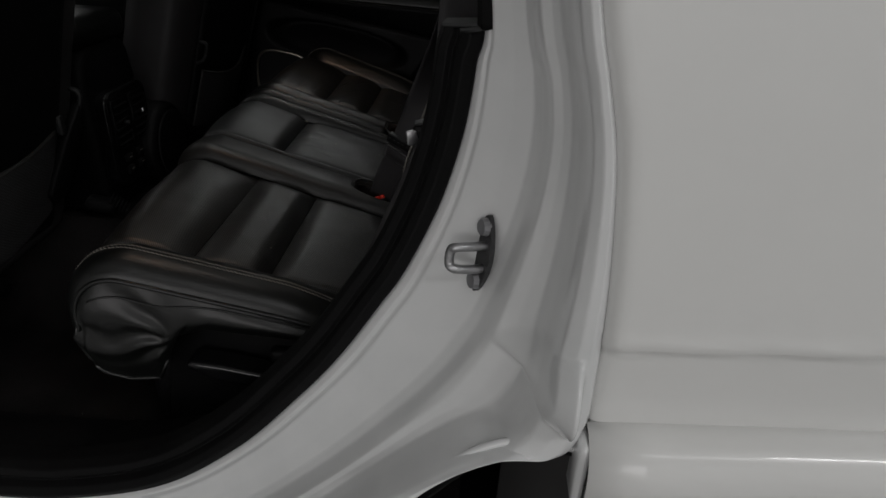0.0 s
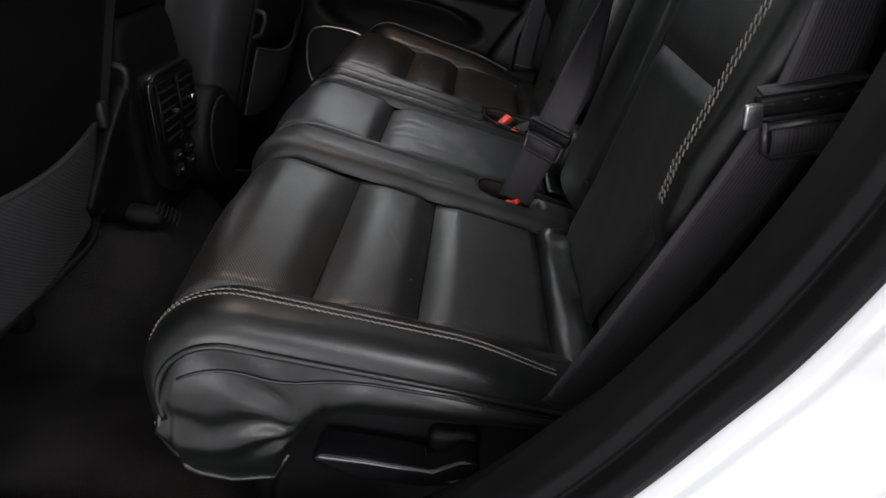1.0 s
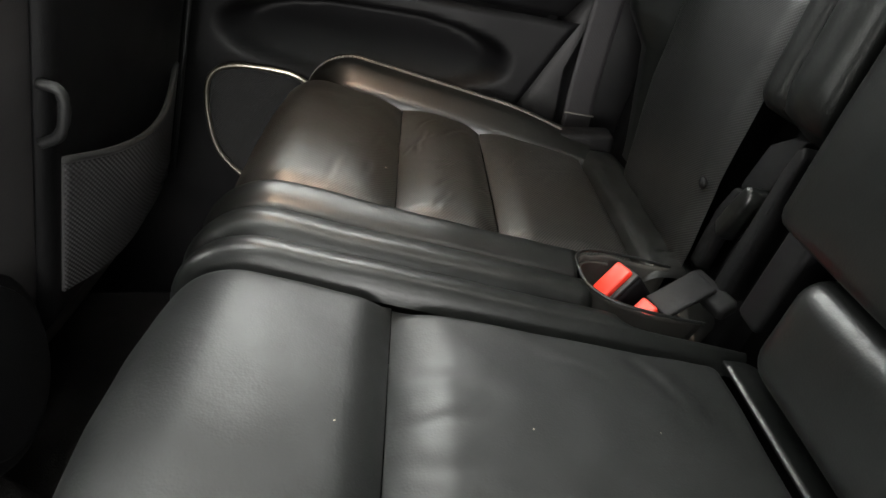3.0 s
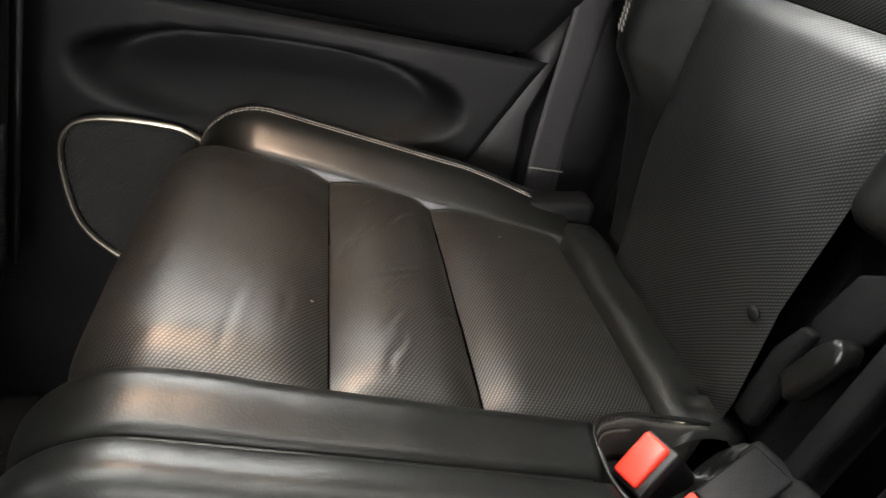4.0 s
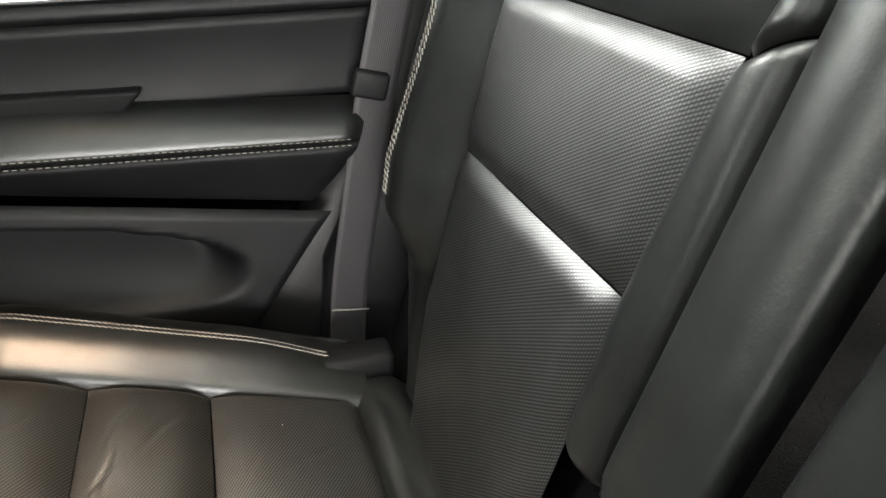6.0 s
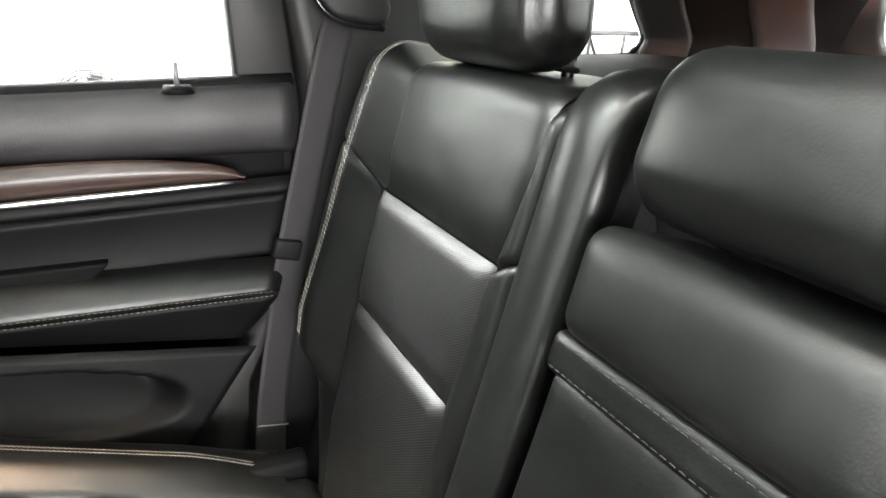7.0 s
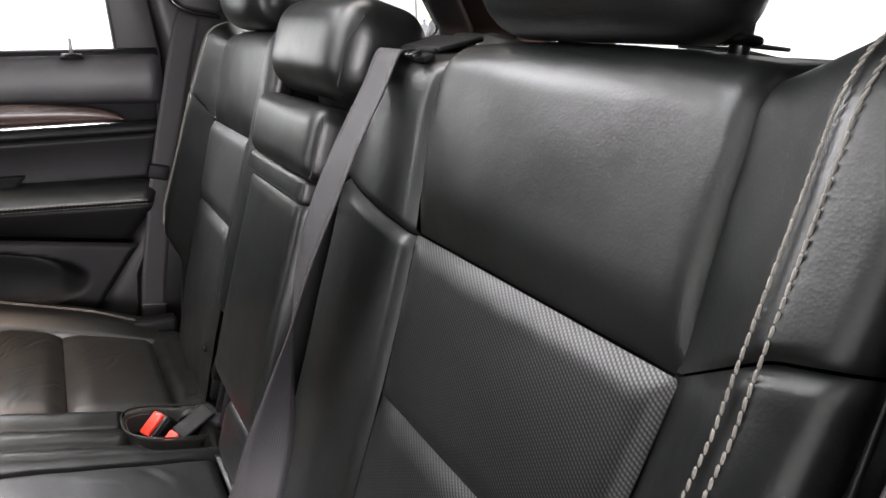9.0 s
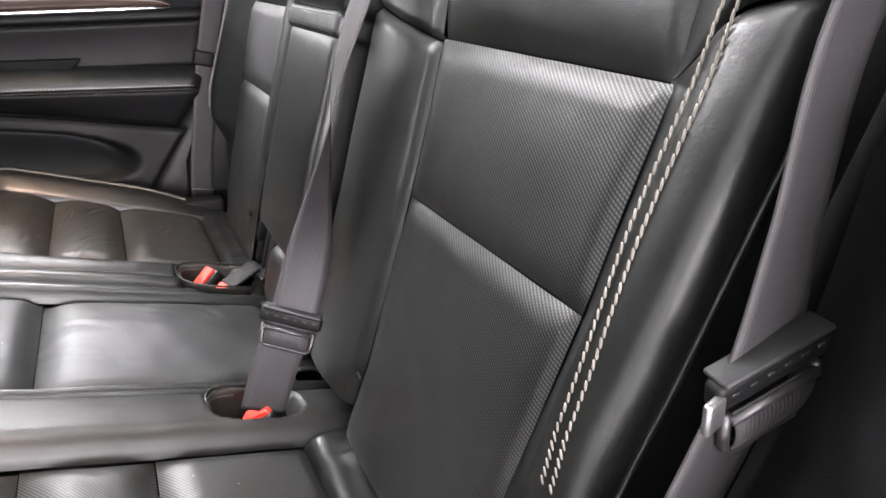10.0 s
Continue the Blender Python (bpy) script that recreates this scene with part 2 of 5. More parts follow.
def sheet(f, nu, nv, thick=0.0):
    """A grid of f(u, v), u and v from 0 to 1, with a UV map in metres; thick gives it a back and rims."""
    bm = bmesh.new()
    uvl = bm.loops.layers.uv.new("UVMap")
    pts = [[Vector(f(i / nu, j / nv)) for j in range(nv + 1)] for i in range(nu + 1)]
    mi, mj = nu // 2, nv // 2
    us, vs = [0.0], [0.0]
    for i in range(nu):
        us.append(us[-1] + (pts[i + 1][mj] - pts[i][mj]).length)
    for j in range(nv):
        vs.append(vs[-1] + (pts[mi][j + 1] - pts[mi][j]).length)
    vv = [[bm.verts.new(p) for p in row] for row in pts]
    for i in range(nu):
        for j in range(nv):
            fc = bm.faces.new((vv[i][j], vv[i + 1][j], vv[i + 1][j + 1], vv[i][j + 1]))
            for lp, (a, b) in zip(fc.loops, ((i, j), (i + 1, j), (i + 1, j + 1), (i, j + 1))):
                lp[uvl].uv = (vs[b], us[a])
    if thick:
        bm.normal_update()
        bmesh.ops.solidify(bm, geom=bm.faces[:], thickness=thick)
    return bm


def rbox(sx, sy, sz, r, seg=2):
    """A box about the origin with rounded edges."""
    bm = bmesh.new()
    bmesh.ops.create_cube(bm, size=1.0)
    bmesh.ops.scale(bm, vec=(sx, sy, sz), verts=bm.verts[:])
    bmesh.ops.bevel(bm, geom=bm.edges[:], offset=min(r, 0.49 * min(sx, sy, sz)), segments=seg, profile=0.5, affect="EDGES")
    return bm


def placed(bm, m):
    bmesh.ops.transform(bm, matrix=m, verts=bm.verts[:])
    return bm


def join(a, b):
    me = bpy.data.meshes.new("tmp")
    b.to_mesh(me)
    b.free()
    a.from_mesh(me)
    bpy.data.meshes.remove(me)
    return a


def tube(points, r, sides=8, closed=False, cap=True):
    bm = bmesh.new()
    pts = [Vector(p) for p in points]
    n = len(pts)
    rings, up = [], Vector((0.13, 0.31, 0.94)).normalized()
    for i, p in enumerate(pts):
        a = pts[(i - 1) % n] if closed or i else p
        b = pts[(i + 1) % n] if closed or i < n - 1 else p
        d = (b - a).normalized()
        s = d.cross(up)
        if s.length < 0.05:
            s = d.cross(Vector((1, 0, 0)))
        s.normalize()
        w = s.cross(d)
        rad = r[i] if isinstance(r, (list, tuple)) else r
        rings.append([bm.verts.new(p + rad * (math.cos(k * math.tau / sides) * s + math.sin(k * math.tau / sides) * w)) for k in range(sides)])
    for i in range(n if closed else n - 1):
        a, b = rings[i], rings[(i + 1) % n]
        for k in range(sides):
            bm.faces.new((a[k], a[(k + 1) % sides], b[(k + 1) % sides], b[k]))
    if cap and not closed:
        bm.faces.new(rings[0])
        bm.faces.new(rings[-1])
    return bm


def curve_pts(points, n, closed=False):
    """Catmull-Rom through the points, n steps in all."""
    pts = [Vector(p) for p in points]
    m = len(pts)
    spans = m if closed else m - 1
    out = []
    for k in range(n if closed else n + 1):
        t = k / n * spans
        i = min(int(t), spans - 1)
        t -= i
        q = [pts[(i + d) % m] if closed else pts[min(max(i + d, 0), m - 1)] for d in (-1, 0, 1, 2)]
        out.append(0.5 * (2 * q[1] + (q[2] - q[0]) * t + (2 * q[0] - 5 * q[1] + 4 * q[2] - q[3]) * t * t + (3 * q[1] - q[0] - 3 * q[2] + q[3]) * t ** 3))
    return out


def lerp(x, xs, ys):
    return float(np.interp(x, xs, ys))


def slab(outline, axis, lo, hi, bevel=0.004, seg=2):
    """A prism over a 2D outline; axis names the direction of its thickness."""
    bm = bmesh.new()
    def at(p, d):
        return {"x": (d, p[0], p[1]), "y": (p[0], d, p[1]), "z": (p[0], p[1], d)}[axis]
    a = [bm.verts.new(at(p, lo)) for p in outline]
    b = [bm.verts.new(at(p, hi)) for p in outline]
    n = len(a)
    bm.faces.new(a)
    bm.faces.new(b[::-1])
    for i in range(n):
        bm.faces.new((a[i], b[i], b[(i + 1) % n], a[(i + 1) % n]))
    bmesh.ops.recalc_face_normals(bm, faces=bm.faces[:])
    if bevel:
        edges = [e for e in bm.edges if e.calc_face_angle(0) > 0.4]
        bmesh.ops.bevel(bm, geom=edges, offset=bevel, segments=seg, profile=0.5, affect="EDGES", clamp_overlap=True)
    return bm


def quarter(d, w):
    """Rounded edge: 0 at the seam, 1 from w on."""
    t = min(max(d / w, 0.0), 1.0)
    return math.sqrt(1 - (1 - t) ** 2)


def bulge(d, w):
    """Softly stuffed edge: 0 at the seam, 1 from w on, sloping all the way."""
    t = min(max(d / w, 0.0), 1.0)
    return 1 - (1 - t) ** 2


def smooth(t):
    t = min(max(t, 0.0), 1.0)
    return t * t * (3 - 2 * t)


def ripple(p, amp, scale, seed=0.0):
    return amp * noise.noise(Vector(p) * scale + Vector((seed, 3.1, 7.7)))


def folds(seed, rows):
    """Creases in stretched hide: each row gives s, y, heading, half length, half width and depth; light noise bends them."""
    def dent(s, y):
        h = 0.0
        for cs, cy, ang, ln, wd, dp in rows:
            ds, dy = s - cs, y - cy
            a = ds * math.cos(ang) + dy * math.sin(ang)
            b = -ds * math.sin(ang) + dy * math.cos(ang) + 0.006 * noise.noise(Vector((s * 30, y * 30, seed)))
            if abs(a) < ln and abs(b) < 4 * wd:
                k = (1 - (a / ln) ** 2) ** 1.5
                h += dp * k * (0.6 * math.exp(-((b - 1.6 * wd) / wd) ** 2) - math.exp(-(b / wd) ** 2))
        return h
    return dent


def random_folds(seed, s0, s1, y0, y1, n, lead, depth=0.0016):
    rnd = random.Random(seed)
    return folds(seed, [(rnd.uniform(s0, s1), rnd.uniform(y0, y1), lead + rnd.uniform(-0.6, 0.6), rnd.uniform(0.02, 0.055), rnd.uniform(0.0015, 0.004), rnd.uniform(0.4, 1.0) * depth) for _ in range(n)])


def stitches(points, length=0.0052, gap=0.0022, r=0.0011, lift=(0, 0, 0), slant=0.0):
    """A row of thread stitches along a line, each a small rounded bead of thread."""
    bm = bmesh.new()
    pts = [Vector(p) + Vector(lift) for p in points]
    cum = [0.0]
    for a, b in zip(pts, pts[1:]):
        cum.append(cum[-1] + (b - a).length)

    def at(s):
        s = min(max(s, 0.0), cum[-1] - 1e-6)
        i = max(k for k in range(len(cum) - 1) if cum[k] <= s)
        return pts[i].lerp(pts[i + 1], (s - cum[i]) / max(cum[i + 1] - cum[i], 1e-9))
    s = 0.0
    while s + length < cum[-1]:
        a, b = at(s), at(s + length)
        d = (b - a).normalized()
        side = d.cross(Vector((0.3, 0.2, 1))).normalized()
        up = side.cross(d)
        rings = []
        for k, q in ((0, 0.5), (0.22, 1.0), (0.78, 1.0), (1, 0.5)):
            c = a.lerp(b, k) + side * slant * (k - 0.5)
            rings.append([bm.verts.new(c + r * q * (side * math.cos(j * math.tau / 5) + up * math.sin(j * math.tau / 5))) for j in range(5)])
        for x, y in zip(rings, rings[1:]):
            for j in range(5):
                bm.faces.new((x[j], x[(j + 1) % 5], y[(j + 1) % 5], y[j]))
        bm.faces.new(rings[0])
        bm.faces.new(rings[-1])
        s += length + gap
    return bm


def ribbon(points, across, width, thick=0.0013, n=40):
    """A strap through the points; across gives its width's direction at each of them."""
    line, wid = curve_pts(points, n), curve_pts(across, n)

    def f(u, v):
        i = min(int(round(u * n)), n)
        k = v - 0.5
        return line[i] + wid[i].normalized() * width * k
    return sheet(f, n, 6, thick)

# ---------------------------------------------------------------- hall round the car
def box_wall(name, x0, x1, y0, y1, z0, z1, mat, label, cat):
    bm = rbox(x1 - x0, y1 - y0, z1 - z0, 0.004)
    placed(bm, Matrix.Translation(((x0 + x1) / 2, (y0 + y1) / 2, (z0 + z1) / 2)))
    return tagged(finish(name, bm, mat, flat=True), label, cat, kind="structure")


box_wall("floor", -6, 6, -5, 6, -0.1, 0.0, EPOXY, "grey sealed concrete floor of the bright hall", "floor")
box_wall("ceiling", -6, 6, -5, 6, 3.4, 3.5, CEILM, "white painted ceiling of the hall", "ceiling")
box_wall("wall_north", -6, 6, 5.0, 5.1, 0.0, 3.4, WALLM, "white painted wall of the hall", "wall")
box_wall("wall_south", -6, 6, -4.9, -4.8, 0.0, 3.4, WALLM, "white painted wall behind the open door", "wall")
box_wall("wall_east", 5.6, 5.7, -4.8, 5.0, 0.0, 3.4, WALLM, "white painted wall behind the tailgate", "wall")
box_wall("wall_west", -5.7, -5.6, -4.8, 5.0, 0.0, 3.4, WALLM, "white painted wall ahead of the car", "wall")
box_wall("wall_pillar", 1.80, 2.27, 4.6, 4.998, 0.0, 3.4, BEIGE, "beige square pillar against the white wall", "pillar")

# made-up window, unseen, only there to back the added fill lamp
win = empty("added_window", "made-up frosted window behind the added fill lamp, out of view", "window", kind="structure")
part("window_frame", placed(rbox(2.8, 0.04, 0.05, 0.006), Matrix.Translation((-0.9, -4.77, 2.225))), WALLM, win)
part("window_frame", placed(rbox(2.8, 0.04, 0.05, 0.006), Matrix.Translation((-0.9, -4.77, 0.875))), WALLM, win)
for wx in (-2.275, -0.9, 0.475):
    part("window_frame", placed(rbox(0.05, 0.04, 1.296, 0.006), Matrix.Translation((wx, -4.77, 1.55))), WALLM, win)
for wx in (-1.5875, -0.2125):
    part("pane", placed(rbox(1.32, 0.01, 1.296, 0.002), Matrix.Translation((wx, -4.785, 1.55))), PAPER, win, "pale pane of the made-up window")

# ---------------------------------------------------------------- the car's shell
SIDE = -0.867
# the door opening's inner edge, its fold and its outer edge, from the roof down to the sill (x, z)
C1 = [(0.02, 1.62), (0.10, 1.42), (0.131, 1.222), (0.128, 1.172), (0.122, 1.121), (0.111, 1.073), (0.097, 1.031), (0.073, 0.976), (0.048, 0.934), (0.010, 0.873), (-0.033, 0.817), (-0.108, 0.733), (-0.205, 0.660), (-0.318, 0.622), (-0.43, 0.610), (-0.80, 0.605)]
C2 = [(0.055, 1.63), (0.135, 1.43), (0.166, 1.229), (0.181, 1.172), (0.186, 1.124), (0.182, 1.072), (0.171, 1.019), (0.155, 0.960), (0.143, 0.932), (0.118, 0.890), (0.077, 0.838), (-0.005, 0.749), (-0.115, 0.655), (-0.25, 0.585), (-0.42, 0.545), (-0.80, 0.535)]
C3 = [(0.075, 1.64), (0.150, 1.44), (0.199, 1.243), (0.211, 1.200), (0.223, 1.155), (0.231, 1.100), (0.237, 1.040), (0.240, 0.978), (0.240, 0.925), (0.226, 0.893), (0.185, 0.891), (0.135, 0.860), (0.070, 0.775), (-0.08, 0.60), (-0.40, 0.48), (-0.80, 0.455)]
N = 270


def line2(c):
    return curve_pts([(a, b, 0) for a, b in c], N)


k1, k2, k3 = line2(C1), line2(C2), line2(C3)


def jamb_pt(i, v):
    """Across the jamb: v 0 at the seal, 1 at the outer skin."""
    a, b, c = k1[i], k2[i], k3[i]
    stops = ((0.0, a, -0.722), (0.05, a.lerp(b, 0.05), -0.733), (0.10, a.lerp(b, 0.13), -0.738), (0.13, a.lerp(b, 0.19), -0.738), (0.15, a.lerp(b, 0.22), -0.743),
             (0.30, a.lerp(b, 0.60), -0.752), (0.40, a.lerp(b, 0.86), -0.760), (0.45, a.lerp(b, 0.96), -0.769),
             (0.50, b.lerp(c, 0.03), -0.784), (0.54, b.lerp(c, 0.10), -0.792), (0.60, b.lerp(c, 0.28), -0.796), (0.66, b.lerp(c, 0.44), -0.803),
             (0.70, b.lerp(c, 0.51), -0.818), (0.74, b.lerp(c, 0.56), -0.844), (0.78, b.lerp(c, 0.62), -0.857), (0.84, b.lerp(c, 0.76), -0.864),
             (0.90, b.lerp(c, 0.88), -0.865), (0.95, b.lerp(c, 0.955), -0.861), (0.98, b.lerp(c, 0.985), -0.855), (1.0, c, -0.848))
    vs = [s[0] for s in stops]
    x = lerp(v, vs, [s[1].x for s in stops])
    z = lerp(v, vs, [s[1].y for s in stops])
    y = lerp(v, vs, [s[2] for s in stops])
    # a cone pressed out of the sheet above the arch, widening to the rear
    k = (x - 0.160) / 0.062
    if 0 < k < 1.15:
        y -= 0.030 * k * max(0.0, 1 - ((z - 0.956) / (0.004 + 0.034 * k)) ** 2) * smooth((1.12 - k) / 0.12)
    return Vector((x, y, z))


car = empty("car_body", "white painted car body with the rear door opening bare", "car")
part("door_jamb", sheet(lambda u, v: jamb_pt(int(round(u * N)), v), N, 90), JAMBP, car, "glossy white painted door jamb with stepped edges")


def quarter_skin(u, v):
    """The outer panel behind the opening, creased above the wheel arch."""
    z = 0.918 + v * 0.632
    x0 = lerp(z, [p.y for p in reversed(k3[:144])], [p.x for p in reversed(k3[:144])]) - 0.003
    x = x0 + (1.45 - x0) * u ** 2.4
    c = z - 0.082 * (x - 0.24)
    y = SIDE - 0.004 - 0.003 * math.exp(-((c - 1.013) / 0.005) ** 2) + 0.008 * smooth((1.011 - c) / 0.006) + 0.16 * max(0.0, 1.007 - c) + 0.10 * max(0.0, (z - 1.25) / 0.3) ** 2 - 0.006 * smooth((x - x0) / 0.4) + 0.014 * (1 - quarter(x - x0, 0.014))
    return (x, y, z)


part("quarter_panel", sheet(quarter_skin, 44, 90, 0.002), PAINT, car, "glossy white quarter panel with a crease over the arch")


def flare(u, v):
    a = math.pi * (v * 1.15 - 0.1)
    x = 0.2405 + u * 1.0
    return (x, SIDE + 0.012 - 0.030 * math.sin(a), 0.884 + 0.085 * (x - 0.24) + 0.036 * math.cos(a))


part("arch_flare", sheet(flare, 20, 20, 0.003), PAINT, car, "white rounded wheel arch moulding")
part("flare_end", placed(rbox(0.010, 0.034, 0.066, 0.005), Matrix.Translation((0.2385, SIDE + 0.010, 0.884))), JAMBP, car)
# arch lip on the jamb and the dark liner inside
lip = curve_pts([(0.236, -0.846, 0.889), (0.205, -0.846, 0.892), (0.171, -0.846, 0.886), (0.135, -0.846, 0.860), (0.097, -0.846, 0.813), (0.02, -0.846, 0.71), (-0.05, -0.84, 0.62)], 40)
part("arch_lip", tube(lip, 0.004, 6), JAMBP, car)


def liner(u, v):
    p = lip[int(round(u * 40))]
    return (p.x + 0.012 + 0.05 * v, -0.85 + 0.30 * v, p.z - 0.008 + 0.02 * v)


part("arch_liner", sheet(liner, 40, 8, 0.003), RUBBER, car, "matt black wheel arch liner")
part("arch_roof", placed(rbox(1.0, 0.28, 0.01, 0.003), Matrix.Translation((0.74, -0.71, 0.885))), RUBBER, car)
tyre_ring = curve_pts([(0.66 + 0.33 * math.cos(a), -0.74, 0.40 + 0.40 * math.sin(a)) for a in [k * math.tau / 24 for k in range(24)]], 48, True)
part("tyre", tube(tyre_ring, 0.09, 10, True), RUBBER, car, "black tyre inside the wheel arch")

# black seal round the opening, a soft double bead
seal = empty("door_seal", "black rubber seal round the rear door opening", "door seal")


def seal_pt(u, v):
    i = int(round(u * N))
    a = k1[i]
    d = (k1[min(i + 1, N)] - k1[max(i - 1, 0)]).normalized()
    nrm = Vector((d.y, -d.x, 0))
    if nrm.x > 0 or nrm.y < 0:
        nrm = -nrm
    offs = [(0.004, -0.726), (0.001, -0.736), (-0.009, -0.741), (-0.016, -0.734), (-0.018, -0.722), (-0.023, -0.724), (-0.030, -0.720), (-0.033, -0.705), (-0.030, -0.68)]
    vs = [k / (len(offs) - 1) for k in range(len(offs))]
    o, y = lerp(v, vs, [q[0] for q in offs]), lerp(v, vs, [q[1] for q in offs])
    return (a.x - nrm.x * o, y, a.y - nrm.y * o)


part("seal_bead", sheet(seal_pt, N, 40), RUBBER, seal)



def sill_trim(u, v):
    i = int(round(u * N))
    p = Vector(seal_pt(u, 1.0))
    return (p.x + 0.004 + 0.05 * v, -0.685 + 0.085 * v, p.z - 0.006 + 0.01 * v - 0.03 * v * v)


part("sill_trim", sheet(sill_trim, N, 10), PLASTIC, seal, "black plastic trim inside the seal")
# striker bolted to the jamb
striker = empty("door_striker", "zinc plated steel door striker loop on a dark plate", "door striker")
sc, sn = Vector((0.149, -0.757, 1.018)), Vector((-0.88, -0.46, 0.12)).normalized()
sv = (Vector((0.012, 0.006, 0.058))).normalized()
ss = sv.cross(sn).normalized()
sv = sn.cross(ss).normalized()
frame_m = Matrix((ss, sv, sn)).transposed().to_4x4()
frame_m.translation = sc
plate = bmesh.new()
ring = [plate.verts.new((0.013 * math.cos(a) * (1.0 + 0.25 * math.cos(2 * a)), 0.037 * math.sin(a), 0.0)) for a in [k * math.tau / 20 for k in range(20)]]
face = plate.faces.new(ring)
ext = bmesh.ops.extrude_face_region(plate, geom=[face])
bmesh.ops.translate(plate, vec=(0, 0, 0.004), verts=[g for g in ext["geom"] if isinstance(g, bmesh.types.BMVert)])
mount = part("plate", placed(plate, frame_m), DARKMET, striker, "dark steel mounting plate", flat=True)
loop = curve_pts([(0.006, 0.011, 0.002), (0.006, 0.011, 0.016), (0.004, 0.010, 0.030), (0.0, 0.006, 0.033), (0.0, -0.006, 0.033), (0.004, -0.010, 0.030), (0.006, -0.011, 0.016), (0.006, -0.011, 0.002)], 30)
part("loop", placed(tube(loop, 0.0042, 8), frame_m), STEEL, striker, "bright worn steel loop")
for k in (-0.026, 0.026):
    bolt = bmesh.new()
    bmesh.ops.create_cone(bolt, cap_ends=True, segments=12, radius1=0.0085, radius2=0.007, depth=0.006)
    placed(bolt, frame_m @ Matrix.Translation((0, k, 0.006)))
    part("bolt", bolt, GREYMET, mount, flat=True)

# roof, far side and tail of the shell
# unseen roof and lining; the large glass panel is added to let light in
def roof_z(x, y):
    return 1.70 - 0.05 * ((y - 0.02) / 0.68) ** 2 - 0.16 * max(0.0, (x - 0.35) / 0.7) ** 2


lining_top = empty("headliner", "charcoal woven cloth headliner, unseen, round the added roof glass", "headliner", kind="structure")
for xa, xb, ya, yb in ((-1.30, -0.75, -0.66, 0.70), (0.05, 1.05, -0.66, 0.70), (-0.75, 0.05, -0.66, -0.43), (-0.75, 0.05, 0.42, 0.70)):
    def plate(u, v, dz, a=xa, b=xb, c=ya, d=yb):
        x, y = a + (b - a) * u, c + (d - c) * v
        return (x, y, roof_z(x, y) + dz)
    part("roof_panel", sheet(lambda u, v: plate(u, v, 0.0), 12, 12, 0.012), PAINT, car, "white roof panel")
    part("lining_panel", sheet(lambda u, v: plate(u, v, -0.035), 12, 12, 0.006), HEADL, lining_top)
added_roof_glass = part("added_roof_glass", sheet(lambda u, v: (-0.75 + 0.80 * u, -0.43 + 0.85 * v, roof_z(-0.75 + 0.80 * u, -0.43 + 0.85 * v) - 0.004), 8, 8, 0.004), GLASS, car, "clear roof glass, added to let light in from above", flat=True)
added_roof_glass.visible_shadow = False
part("floor_pan", placed(rbox(2.9, 1.56, 0.03, 0.005), Matrix.Translation((0.0, 0.02, 0.40))), RUBBER, car)
part("firewall", placed(rbox(0.04, 1.5, 0.75, 0.01), Matrix.Translation((-1.40, 0.02, 0.78))), PLASTIC, car)
for yy in (-0.74, 0.78):
    part("front_side", placed(rbox(0.75, 0.04, 0.72, 0.02), Matrix.Translation((-1.12, yy, 0.85))), SOFT, car)
    part("front_post", tube([(-1.35, yy, 1.15), (-1.0, yy * 0.93, 1.62)], 0.035, 8), PLASTIC, car)
part("centre_post", placed(rbox(0.14, 0.05, 1.25, 0.02), pose(-0.84, -0.72, 1.05)), PLASTIC, car, "dark trimmed post between the doors")
part("centre_post", placed(rbox(0.14, 0.05, 1.25, 0.02), pose(-0.84, 0.755, 1.05)), PLASTIC, car, "dark trimmed post between the doors")
part("sill", placed(rbox(0.9, 0.20, 0.14, 0.04), Matrix.Translation((-0.62, -0.755, 0.50))), JAMBP, car)

# plain outer skins that close the shell
def side_skin(x0, x1, y, sg):
    return sheet(lambda u, v: (x0 + (x1 - x0) * u, y + sg * (0.018 * math.sin(math.pi * v) + 0.012 * smooth((v - 0.55) / 0.06)), 0.43 + 0.84 * v), 20, 30, 0.004)


part("far_side_panel", side_skin(-1.42, 1.14, 0.812, 1), PAINT, car, "white outer panels of the far side")
part("front_door_panel", side_skin(-1.42, -0.86, -0.80, -1), PAINT, car, "white outer panel of the front door")
part("tail_panel", sheet(lambda u, v: (1.145 + 0.03 * math.sin(math.pi * v), -0.80 + 1.62 * u, 0.45 + 0.80 * v), 10, 14, 0.004), PAINT, car, "white lower tailgate skin")

# carpet on the cabin's floor with its raised tunnel
def carpet(u, v):
    x, y = -1.3 + 1.45 * u, -0.70 + 1.42 * v
    tunnel = (0.075 + 0.15 * smooth((-0.54 - x) / 0.10)) * (1 - smooth((abs(y - 0.03) - 0.10) / 0.10))
    rise = 0.05 * smooth((x + 0.55) / 0.2)
    return (x, y, 0.425 + tunnel + rise + ripple((x, y, 0), 0.004, 9))


tagged(finish("carpet", sheet(carpet, 60, 70), CARPET), "dark grey-brown worn cut-pile cabin carpet", "carpet", kind="structure")

# ---------------------------------------------------------------- rear bench: shared shapes
SL = math.atan(0.282)
CD = Vector((-math.cos(SL), 0, math.sin(SL)))
CN = Vector((math.sin(SL), 0, math.cos(SL)))
S_ARC, R_ARC = 0.352, 0.055


